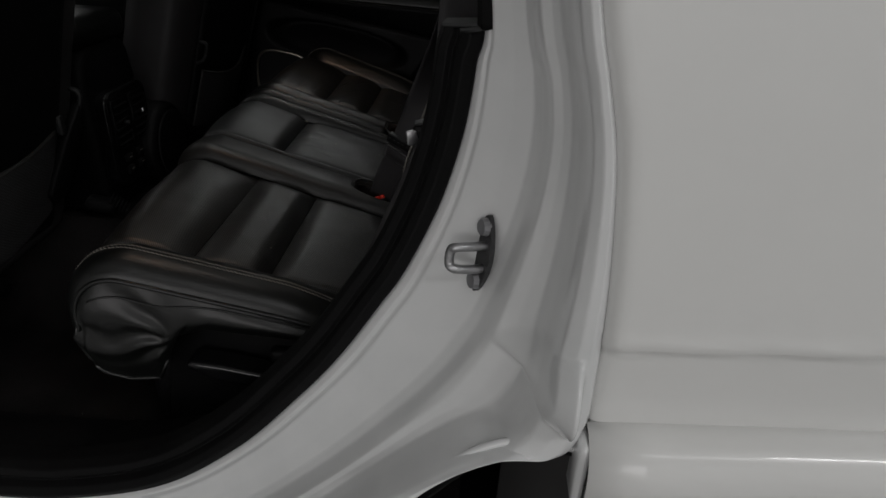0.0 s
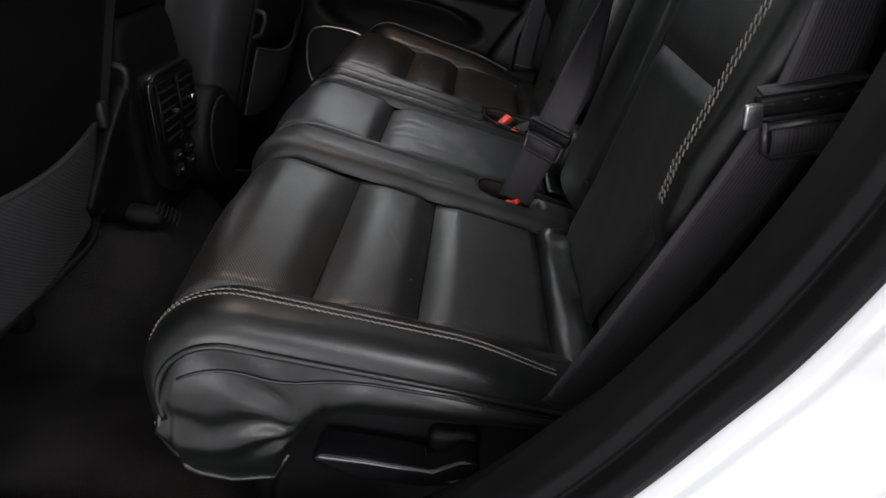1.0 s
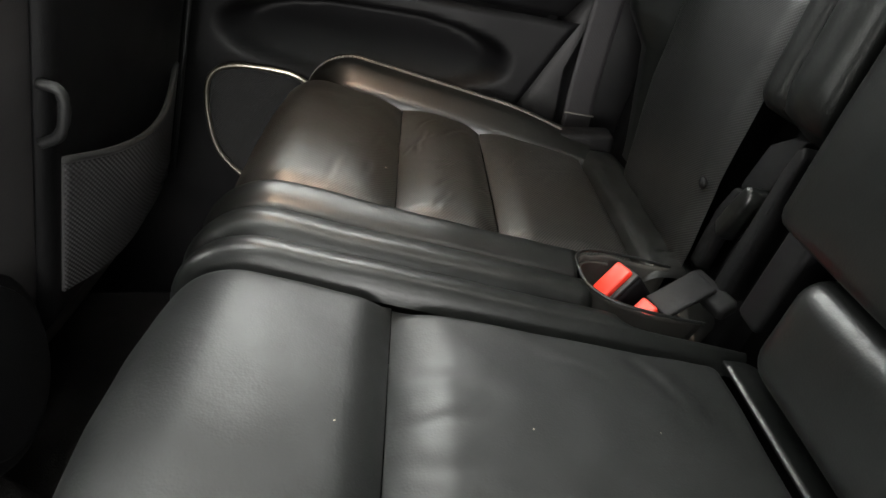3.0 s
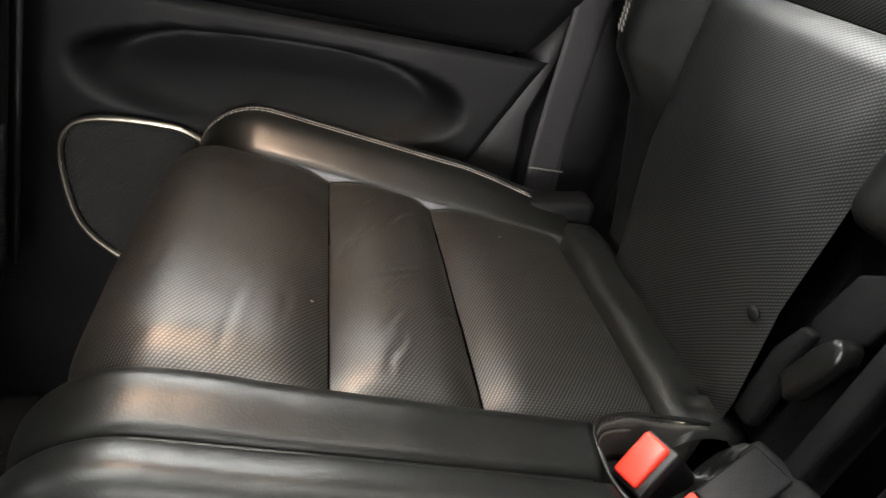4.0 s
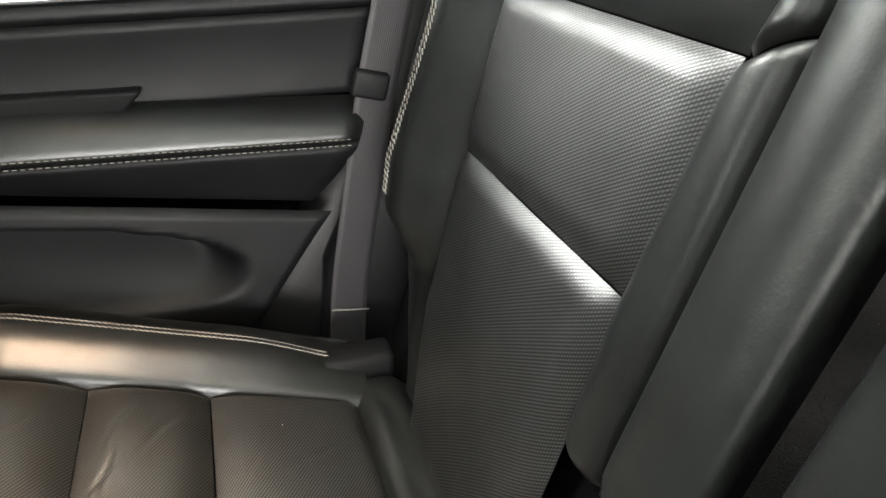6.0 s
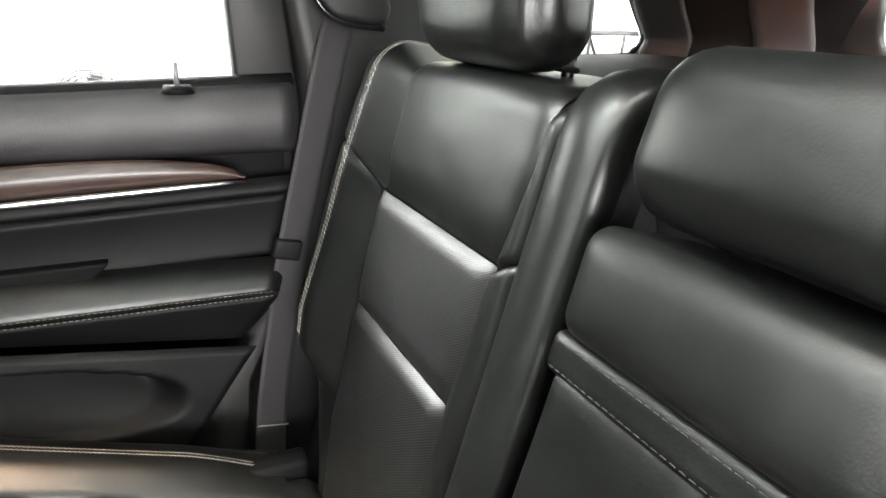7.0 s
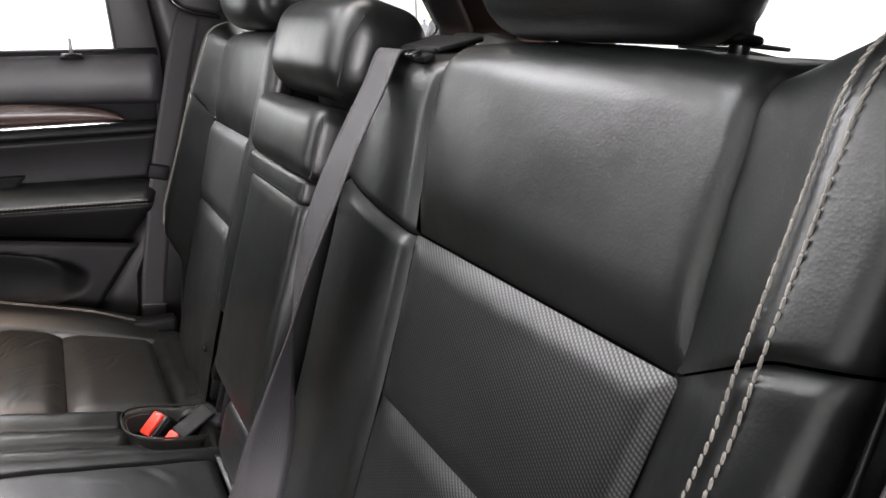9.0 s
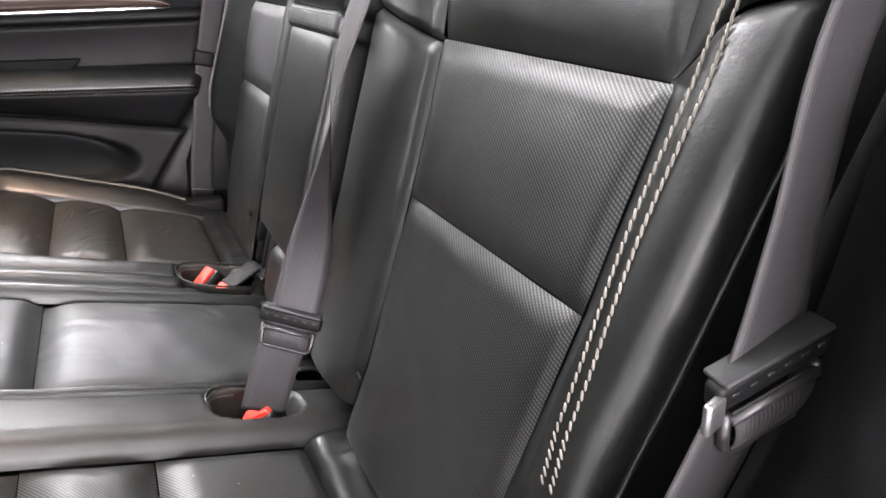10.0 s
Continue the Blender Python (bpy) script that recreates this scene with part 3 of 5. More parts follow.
def cushion_frame(s, S_ARC=S_ARC, R_ARC=R_ARC):
    """Point and normal on the cushion's middle profile, s metres forward of the back."""
    o = Vector((0, 0, 0.772))
    if s <= S_ARC:
        return o + CD * s, CN
    a = min((s - S_ARC) / R_ARC, math.radians(112))
    c = o + CD * S_ARC - CN * R_ARC
    n = CN * math.cos(a) + CD * math.sin(a)
    p = c + n * R_ARC
    extra = (s - S_ARC) - a * R_ARC
    if extra > 0:
        p = p + (CD * math.cos(a) - CN * math.sin(a)) * extra
    return p, n


def cpt(s, y, h):
    p, n = cushion_frame(s)
    return Vector((p.x, y, p.z)) + n * h


def spt(s, y, h):
    """The same for the side bolsters, whose front is a little further back."""
    p, n = cushion_frame(s, 0.322, 0.042)
    return Vector((p.x, y, p.z)) + n * h


def bk_frame(z):
    """Point and normal on the backrest's face at height z; past 1.298 it rolls over the top."""
    d = Vector((0.27, 0, 1)).normalized()
    n = Vector((-1, 0, 0.27)).normalized()
    o = Vector((0.143, 0, 1.178))
    if z <= 1.298:
        return o + d * ((z - 1.178) / d.z), n
    top, r = o + d * (0.12 / d.z), 0.032
    a = min((z - 1.298) / r, math.radians(76))
    c = top - n * r
    nn = n * math.cos(a) + d * math.sin(a)
    p = c + nn * r
    extra = (z - 1.298) - a * r
    if extra > 0:
        p = p + (d * math.cos(a) - n * math.sin(a)) * extra
    return p, nn


def bpt(z, y, h):
    p, n = bk_frame(z)
    return Vector((p.x, y, p.z)) + n * h


def npt(s, y, h):
    """The near side bolster, which ends further back still."""
    p, n = cushion_frame(s, 0.294, 0.042)
    return Vector((p.x, y, p.z)) + n * h


def ncpt(s, y, h):
    """The near seat's top, whose front edge lies further back towards the door."""
    p, n = cushion_frame(s, 0.332 + 0.05 * min(max(y + 0.42, -0.16), 0.30), 0.050)
    return Vector((p.x, y, p.z)) + n * h


def left_y(y):
    return y


def right_y(y):
    return 0.05 - y


def outer_c(s):
    return -0.480 - 0.124 * min(s, 0.40)


def panel(fr, my, s0, s1, ya, yb, widths, depth, puff=0.0, seed=0.0, wr=0.0009, n=(26, 44), dent=None, fade=0.0, side=1.0):
    """A stuffed panel between two seams each way: edges tucked by depth over the given widths (s0, s1, ya, yb), the cross seams less so where they fade towards ya, the seam at yb as side says."""
    def f(u, v):
        s = s0 + (s1 - s0) * u
        a, b = ya(s), yb(s)
        y = a + (b - a) * v
        e = bulge(s - s0, widths[0]) * bulge(s1 - s, widths[1])
        e += (1 - e) * fade * (1 - quarter(abs(y - a), 0.03))
        e *= quarter(abs(y - a), widths[2]) * (1 - side * (1 - bulge(abs(b - y), widths[3])))
        h = -depth * (1 - e) + puff * (math.sin(math.pi * u) * math.sin(math.pi * v)) ** 0.7
        if dent:
            h += dent(s, y)
        yy = my(y)
        h += ripple((s * 1.0, yy, 0.3), wr, 26, seed) + ripple((s, yy, 1.3), wr * 1.6, 9, seed)
        return fr(s, yy, h)
    return sheet(f, *n)


def bolster(fr, my, s0, s1, base, prof, n, taper=None, seed=0.0, wr=0.0007, skew=None, slim=None):
    """A strip along s whose section is prof: rows of sideways offset and height, from base(s)."""
    ds = [0.0]
    for a, b in zip(prof, prof[1:]):
        ds.append(ds[-1] + math.hypot(b[0] - a[0], b[1] - a[1]))

    def f(u, v):
        s = s0 + (s1 - s0) * u
        d = v * ds[-1]
        off, h = lerp(d, ds, [p[0] for p in prof]), lerp(d, ds, [p[1] for p in prof])
        k = taper(s) if taper else 1.0
        yy = my(base(s) + off * (slim(s) if slim else 1.0))
        s = s + (skew(s, off) if skew else 0.0)
        h = h * k - (0.020 * (1 - slim(s)) if slim else 0.0)
        return fr(s, yy, h + ripple((s, yy, 0.7), wr, 24, seed) + ripple((s, yy, 2.7), wr * 1.5, 8, seed))
    return sheet(f, *n)


def rounded_prof(rows, n=5):
    """Smooths a section's corners."""
    return [(p.x, p.y) for p in curve_pts([(a, b, 0) for a, b in rows], n * (len(rows) - 1))]


BOL = rounded_prof([(0.006, -0.045), (0.0, -0.012), (-0.003, -0.002), (-0.012, 0.008), (-0.03, 0.024), (-0.045, 0.031), (-0.056, 0.0325), (-0.070, 0.031), (-0.083, 0.025), (-0.091, 0.016), (-0.0945, 0.008)])


def bol_taper(s):
    return 0.45 + 0.55 * smooth((s + 0.01) / 0.13)


def bol_taper_low(s):
    return 0.72 * bol_taper(s)


def mesh_line(fr, my, s0, s1, base, off, h, taper, n=60):
    out = []
    for k in range(n + 1):
        s = s0 + (s1 - s0) * k / n
        out.append(fr(s, my(base(s) + off), h * (taper(s) if taper else 1.0)))
    return out


def outer_cushion(my, seat):
    rise = bol_taper if my(1.0) > my(0.0) else bol_taper_low
    inner = lambda s: -0.206
    far = my(1.0) < my(0.0)
    side, top_f, cut = (spt, cpt, 0.0) if far else (npt, ncpt, 0.034)
    part("insert_panel", panel(top_f, my, 0.0, 0.146, outer_c, inner, (0.018, 0.034, 0.012, 0.030), 0.013, 0.003, 1.0, n=(60, 80), dent=random_folds(41 if far else 42, 0.02, 0.13, -0.45, -0.23, 5, 0.9, 0.0006 if far else 0.0003), fade=0.6), WORNLIT, seat, "punched black leather panel")
    part("insert_panel", panel(top_f, my, 0.147, 0.253, outer_c, inner, (0.034, 0.046, 0.014, 0.036), 0.014, 0.005, 2.0, n=(50, 80), dent=random_folds(43 if far else 44, 0.16, 0.245, -0.46, -0.23, 9 if far else 5, 1.0, 0.0015 if far else 0.0004), fade=0.6), WORNLIT, seat, "punched black leather panel with creases")
    part("insert_panel", panel(top_f, my, 0.254, 0.52 - cut, outer_c, inner, (0.050, 0.04, 0.016, 0.040), 0.014, 0.006, 3.0, 0.0011, (90, 70), dent=random_folds(45 if far else 46, 0.27, 0.40, -0.47, -0.23, 8 if far else 4, 1.2, 0.0009 if far else 0.0003), fade=0.6), WORNLIT, seat, "punched black leather panel rolled over the front")
    side_pad = part("outer_bolster", bolster(side, my, -0.012, 0.45 - 1.4 * cut, outer_c, BOL, (80, 36), rise, 5.0), LEATHER, seat, "smooth black leather side bolster")
    for off, h in ((-0.0505, 0.0328), (-0.0570, 0.0327)):
        part("stitching", stitches(mesh_line(side, my, -0.008, 0.42 - cut, outer_c, off, h + 0.0004, rise, 90), 0.0056, -0.0002, 0.00085, slant=0.0020), THREAD, side_pad, "pale double stitching")
    part("piping", tube(mesh_line(side, my, -0.01, 0.44 - 1.4 * cut, outer_c, -0.0955, 0.008, rise, 60), 0.0030, 8), LEATHER, side_pad)
    # leather side flap under the piping, gathered towards the front
    top = mesh_line(side, my, -0.01, 0.440 - 1.4 * cut, outer_c, -0.0945, 0.006, rise, 100)
    sg = 1 if my(1.0) > my(0.0) else -1
    # its lower outline, from the rear past the notch to the front (share of the length, x, z)
    hem = ((0.0, 0.03, 0.760), (0.12, -0.022, 0.767), (0.33, -0.104, 0.781), (0.46, -0.195, 0.790), (0.51, -0.229, 0.777), (0.56, -0.240, 0.752), (0.62, -0.262, 0.706), (0.74, -0.300, 0.705), (0.83, -0.330, 0.716), (0.90, -0.348, 0.738), (0.96, -0.355, 0.762), (1.0, -0.354, 0.780))

    def flap(u, v):
        p = top[int(round(u * 100))]
        hu = [q[0] for q in hem]
        bx, bz = lerp(u, hu, [q[1] for q in hem]), min(lerp(u, hu, [q[2] for q in hem]), p.z - 0.002)
        front = smooth((u - 0.50) / 0.15)
        x, z = p.x + (bx - p.x) * v, p.z + (bz - p.z) * v
        y = p.y - sg * (0.007 * math.sin(math.pi * v) * (1 + 0.8 * front) + 0.006 * v * (1 - front))
        if p.x < -0.33:
            y += sg * 0.006 * v
        swirl = math.atan2(z - 0.775, -(x + 0.225)) * 9 + 2.2 * noise.noise(Vector((x * 18, z * 18, 3)))
        fold = 0.0038 * front * math.sin(swirl) * math.sin(math.pi * min(v * 1.15, 1.0)) * smooth((-x - 0.225) / 0.03)
        return (x, y + sg * fold, z)
    skirt = part("side_flap", sheet(flap, 100, 44), LEATHER, seat, "loose gathered black leather side flap")
    part("flap_seam", tube([Vector(flap(k / 100, 0.13)) + Vector((0, -sg * 0.0006, 0)) for k in range(2, 86)], 0.0014, 6), LEATHER, skirt)
    part("flap_piping", tube([Vector(flap(k / 50, 1.0)) for k in range(29, 51)], 0.0028, 6), LEATHER, skirt)
    # rear roll tucked under the backrest
    def roll(u, v):
        y0, y1 = my(outer_c(0) - 0.035), my(inner(0) + 0.004)
        y = y0 + (y1 - y0) * v
        s = 0.002 - 0.088 * u
        ends = quarter(v, 0.09) * quarter(1 - v, 0.06)
        h = -0.010 + 0.021 * quarter(u, 0.20) + 0.005 * smooth(u / 0.45) - 0.05 * max(0.0, u - 0.5) - 0.012 * (1 - ends)
        h += ripple((s * 2, y, 5), 0.0022, 30) * ends + ripple((s, y * 4, 2), 0.006, 26) * smooth((v - 0.72) / 0.15) * math.sin(math.pi * u)
        return cpt(s, y, h - 0.005)
    part("rear_roll", sheet(roll, 24, 60), LEATHER, seat, "black leather roll at the rear of the cushion")
    # dark frame and cover under the leather
    base = rbox(0.33, 0.36, 0.30, 0.02)
    part("seat_base", placed(base, Matrix.Translation((-0.155, my(-0.365), 0.60))), PLASTIC, seat)
    part("side_cover", slab([(-0.30, 0.55), (-0.24, 0.545), (0.04, 0.60), (0.05, 0.79), (-0.23, 0.80), (-0.27, 0.74)], "y", my(-0.535) - 0.02, my(-0.535) + 0.02, 0.008), PLASTIC, seat, "black plastic side cover")
    return seat


cushion = outer_cushion(left_y, empty("passenger_seat", "black leather rear seat with punched inserts and pale stitching", "car seat", "rear seats"))
cushion2 = outer_cushion(right_y, empty("passenger_seat", "black leather rear seat with worn creased inserts beside the shut door", "car seat", "rear seats"))

# lever under the near cushion
lever = empty("seat_lever", "black plastic folding lever on the side of the cushion", "lever")
part("grip", slab([(-0.232, 0.720), (-0.225, 0.730), (-0.18, 0.726), (-0.12, 0.716), (-0.095, 0.732), (-0.078, 0.730), (-0.074, 0.720), (-0.09, 0.700), (-0.13, 0.694), (-0.19, 0.700)], "y", -0.598, -0.562, 0.006, 3), PIANO, lever, "glossy black pull grip")

part("pivot", placed(rbox(0.05, 0.03, 0.03, 0.008), Matrix.Translation((-0.10, -0.555, 0.722))), PLASTIC, lever)

# near cushion: inner bolster with the buckle well
def pocket(s, y, s0, s1, ya, yb, deep):
    cs, cy = (s0 + s1) / 2, (ya + yb) / 2
    q = (abs((s - cs) / ((s1 - s0) / 2)) ** 3.2 + abs((y - cy) / ((yb - ya) / 2)) ** 3.2) ** (1 / 3.2)
    return -deep * smooth((1.06 - q) / 0.16)


def ridge(s0, s1, ya, yb, crest, hcrest, hend, fr=cpt, deep=None, n=(90, 34), edge=(0.011, 0.008), seed=0.0):
    def f(u, v):
        s = s0 + (s1 - s0) * u
        y = ya + (yb - ya) * v
        w = abs(yb - ya)
        t = abs(y - ya) / w
        h = hcrest * math.sin(math.pi * min(t / (2 * crest), 0.5)) if t < crest else hend + (hcrest - hend) * math.cos(math.pi / 2 * (t - crest) / (1 - crest))
        h -= edge[0] * (1 - quarter(t * w, 0.012)) + edge[1] * (1 - quarter((1 - t) * w, 0.008))
        if deep:
            h += deep(s, y)
        return fr(s, y, h + ripple((s, y, 1), 0.0010, 22, seed) + ripple((s, y, 4), 0.0012, 8, seed))
    return sheet(f, *n)


part("inner_bolster", ridge(-0.06, 0.50, -0.2055, -0.118, 0.30, 0.014, 0.006, ncpt, deep=lambda s, y: pocket(s, y, -0.004, 0.092, -0.182, -0.113, 0.045), n=(130, 46)), RUBBEDLIT, cushion, "rubbed smooth black leather inner bolster, lightened for its highlight, with a buckle well")
part("inner_strip", ridge(-0.06, 0.50, -0.1175, -0.0985, 0.5, 0.008, 0.006, ncpt, n=(80, 12), edge=(0.006, 0.006), seed=2.0), LEATHER, cushion)

def well_rim(parent, s0, s1, y0, y1, h, k0, k1, grow=1.04):
    """Piped edge of a buckle well, over part of its round outline, with a cloth lining inside."""
    cs, cy, hs, hy = (s0 + s1) / 2, (y0 + y1) / 2, (s1 - s0) / 2 * grow, (y1 - y0) / 2 * grow
    def at(a, q, hh):
        c, n = math.cos(a), math.sin(a)
        return cpt(cs + q * hs * math.copysign(abs(c) ** 0.65, c), cy + q * hy * math.copysign(abs(n) ** 0.65, n), hh)
    angs = [k0 + (k1 - k0) * k / 40 for k in range(41)]
    part("well_piping", tube([at(a, 1.0, h) for a in angs], 0.0017, 6), LEATHER, parent)
    part("well_lining", sheet(lambda u, v: at(k0 + (k1 - k0) * u, 0.97 - 0.10 * v, h - 0.003 - 0.035 * v + 0.0015 * math.sin(40 * u)), 40, 8, 0.0015), LINING, parent, "grey cloth lining of the buckle well")
    part("lining_fold", tube([at(a, 0.88 + 0.03 * math.sin(3 * a), h - 0.010) for a in angs[6:34]], 0.0014, 6), LINING, parent)


well_rim(cushion, -0.004, 0.092, -0.182, -0.113, 0.009, -2.1, 2.1)

# middle and far inner parts
mid = empty("middle_seat", "black leather middle seat with plain panels and folded armrest", "car seat", "rear seats")
ya, yb = (lambda s: -0.098 + 0.03 * smooth((0.1 - s) / 0.2)), (lambda s: 0.124 + 0.012 * smooth((0.1 - s) / 0.2))
part("seat_panel", panel(cpt, left_y, -0.03, 0.2505, ya, yb, (0.02, 0.040, 0.018, 0.018), 0.014, 0.010, 7.0, 0.0014, (110, 90), dent=folds(47, [(0.225, -0.03, 0.05, 0.045, 0.007, 0.0008), (0.22, 0.005, -0.2, 0.04, 0.006, 0.0006), (0.215, 0.04, 0.15, 0.045, 0.007, 0.0008), (0.17, -0.05, 0.1, 0.04, 0.006, 0.0005), (0.06, 0.085, 1.0, 0.04, 0.007, 0.0010), (0.13, 0.075, 0.3, 0.04, 0.007, 0.0005)])), SEATHIDE, mid, "wrinkled plain black leather panel")
part("seat_panel", panel(cpt, left_y, 0.2515, 0.50, ya, yb, (0.030, 0.03, 0.014, 0.014), 0.013, 0.011, 8.0, 0.0009, (50, 40)), SEATHIDE, mid, "smooth black leather front panel")
part("border_strip", ridge(-0.05, 0.50, 0.1245, 0.158, 0.5, 0.010, 0.006, n=(80, 16), seed=3.0, deep=lambda s, y: -0.035 * smooth((0.07 - s) / 0.03) * smooth((y - 0.135) / 0.02)), LEATHER, mid)
part("inner_strip", ridge(-0.05, 0.51, 0.159, 0.200, 0.5, 0.012, 0.008, n=(90, 20), seed=4.0, deep=lambda s, y: -0.045 * smooth((0.085 - s) / 0.02)), LEATHER, cushion2)
part("inner_bolster", ridge(-0.06, 0.51, 0.2555, 0.2005, 0.40, 0.012, 0.004, n=(120, 32), seed=5.0, deep=lambda s, y: pocket(s, y, -0.06, 0.082, 0.17, 0.262, 0.045)), LEATHER, cushion2, "smooth black leather inner bolster with a buckle well")
well_rim(cushion2, -0.06, 0.082, 0.168, 0.258, 0.008, -1.9, 1.9)
part("rear_tuck", sheet(lambda u, v: cpt(-0.025 - 0.06 * u, -0.075 + 0.20 * v, 0.004 + 0.010 * math.sin(math.pi * u) - 0.02 * u), 10, 24, 0.003), LEATHER, mid)
part("seat_base", placed(rbox(0.32, 0.28, 0.30, 0.02), Matrix.Translation((-0.155, 0.02, 0.60))), PLASTIC, mid)
for y in (-0.118, 0.2003, 0.1585):
    part("seam_cord", tube([cpt(s, y, -0.002 + 0.004) for s in [0.095 + 0.40 * k / 40 for k in range(41)]], 0.0016, 6), LEATHER, mid if y < 0.17 and y > 0 else (cushion if y < 0 else cushion2))

# ---------------------------------------------------------------- backrests
def back_out(z):
    return lerp(z, [0.79, 0.86, 0.89, 1.04, 1.175, 1.31], [-0.43, -0.458, -0.468, -0.484, -0.494, -0.490])


def back_in(z):
    return lerp(z, [0.79, 0.86, 1.035, 1.175, 1.26, 1.31], [-0.215, -0.228, -0.233, -0.227, -0.207, -0.209])


BB = rounded_prof([(0.003, -0.009), (-0.006, -0.003), (-0.017, 0.005), (-0.032, 0.016), (-0.046, 0.0265), (-0.056, 0.029), (-0.070, 0.0285), (-0.080, 0.026), (-0.087, 0.018), (-0.0895, 0.004), (-0.090, -0.03), (-0.086, -0.07)])


def bb_taper(z):
    return lerp(z, [0.80, 0.91, 0.95, 1.0, 1.2, 1.31, 1.38], [0.05, 0.25, 1.2, 1.4, 1.05, 0.75, 0.5])


def bb_slim(z):
    return lerp(z, [0.78, 0.88, 0.915, 0.945, 0.968], [0.42, 0.60, 0.74, 0.94, 1.0])


def seam_skew(z, off):
    return lerp(-off, [0.0, 0.055, 0.11], [-0.016, 0.016, 0.030]) * math.exp(-((z - 1.19) / 0.09) ** 2)


def stitch_out(z):
    return back_out(z) - 0.015 * smooth((1.13 - z) / 0.17)


def backrest(my, wide, back):
    part("insert_panel", panel(bpt, my, 0.765, 1.0365, back_out, back_in, (0.030, 0.020, 0.020, 0.028), 0.0075, 0.003, 11.0, 0.0007, (60, 50)), PERF, back, "punched black leather panel")
    part("insert_panel", panel(bpt, my, 1.0375, 1.1745, back_out, back_in, (0.026, 0.020, 0.020, 0.028), 0.0075, 0.002, 12.0, 0.0006, (44, 50)), PERF, back, "punched black leather panel")
    part("upper_panel", panel(bpt, my, 1.1755, 1.45, back_out, back_in, (0.046, 0.02, 0.018, 0.018), 0.010, 0.006, 13.0, 0.0008, (64, 50), side=0.45), LEATHER, back, "smooth black leather upper panel")
    for s0, s1 in ((0.785, 1.192), (1.1935, 1.44)):
        def tap(z, a=s0, b=s1):
            return bb_taper(z) - (0.25 * (1 - quarter(b - z, 0.010)) if b < 1.3 else 0.2 * (1 - quarter(z - a, 0.008)))
        side_pad = part("outer_bolster", bolster(bpt, my, s0, s1, back_out, BB, (90, 40), tap, 15.0, skew=seam_skew, slim=bb_slim), LEATHER, back, "smooth black leather side bolster")
    for off in (-0.0465, -0.0542):
        part("stitching", stitches(mesh_line(bpt, my, 0.965, 1.42, stitch_out, off, 0.0303, bb_taper, 110), 0.0062, -0.0004, 0.00085, slant=0.0022), THREAD, side_pad, "pale double stitching")
    part("edge_piping", tube(mesh_line(bpt, my, 0.965, 1.40, back_out, -0.0895, 0.010, bb_taper, 60), 0.0022, 6), LEATHER, side_pad)
    low = 0.80 if my(1.0) > my(0.0) else 0.925
    for s0, s1 in ((low, 1.187), (1.1885, 1.44)):
        def fin(u, v, a=s0, b=s1):
            z = a + (b - a) * u
            y0, y1 = back_in(z) + 0.0005, wide
            y = y0 + (y1 - y0) * v
            w = abs(y1 - y0)
            t = abs(y - y0)
            slant = 0.024 * (1 - v) * math.exp(-((z - 1.19) / 0.07) ** 2)
            h = 0.010 * math.sin(math.pi * min(t / w, 1.0)) - 0.007 * (1 - quarter(t, 0.012)) - 0.03 * (1 - quarter(w - t, 0.018))
            h -= 0.03 * (1 - quarter(z - a, 0.02)) * (a > 0.85 and b < 1.3)
            h -= 0.007 * (1 - quarter(b - z, 0.009)) * (b < 1.3) + 0.007 * (1 - quarter(z - a, 0.007)) * (b > 1.3)
            over = smooth((z - 1.285) / 0.035)
            h = h * (1 - over) - 0.007 * over
            return bpt(z - slant + 0.008, my(y), h + ripple((z, my(y), 9), 0.0008, 18))
        part("inner_bolster", sheet(fin, 50, 30), LEATHER, back, "smooth black leather inner bolster")
    # shell and lower hinge cover
    shell = sheet(lambda u, v: bpt(0.62 + 0.68 * u, my(-0.585 + (0.585 + wide) * v), -0.035 - 0.02 * math.sin(math.pi * v)), 10, 12, 0.05 if my(1.0) > my(0.0) else -0.05)
    part("back_shell", shell, PLASTIC, back, "dark carpeted rear shell")
    part("hinge_cover", placed(rbox(0.05, 0.05, 0.18, 0.022, seg=3), pose(0.105, my(-0.515), 0.850, 0, 14, 0)), RUBBER, back, "black plastic hinge cover")
    for zz, yy, hh in ((0.852, -0.236, 0.004),):
        bt = bmesh.new()
        bmesh.ops.create_uvsphere(bt, u_segments=12, v_segments=8, radius=0.006)
        bmesh.ops.scale(bt, vec=(0.6, 1, 1), verts=bt.verts[:])
        p = bpt(zz, my(yy), hh)
        part("button", placed(bt, Matrix.Translation(p)), PLASTIC, back)
    return back


backrest(left_y, -0.068, cushion)
back2 = backrest(right_y, -0.178, cushion2)
part("edge_roll", sheet(lambda u, v: bpt(0.938 + 0.492 * u, 0.226 - 0.052 * v, -0.03 * (1 - quarter(u, 0.06)) + 0.012 * math.sin(math.pi * v) ** 0.7 + 0.004 - 0.012 * (v > 0.98)), 40, 18, 0.006), LEATHER, back2, "rounded black leather edge beside the armrest")
part("edge_cord", tube([bpt(0.945 + 0.41 * k / 30, 0.227, 0.003) for k in range(31)], 0.003, 6), LEATHER, back2)


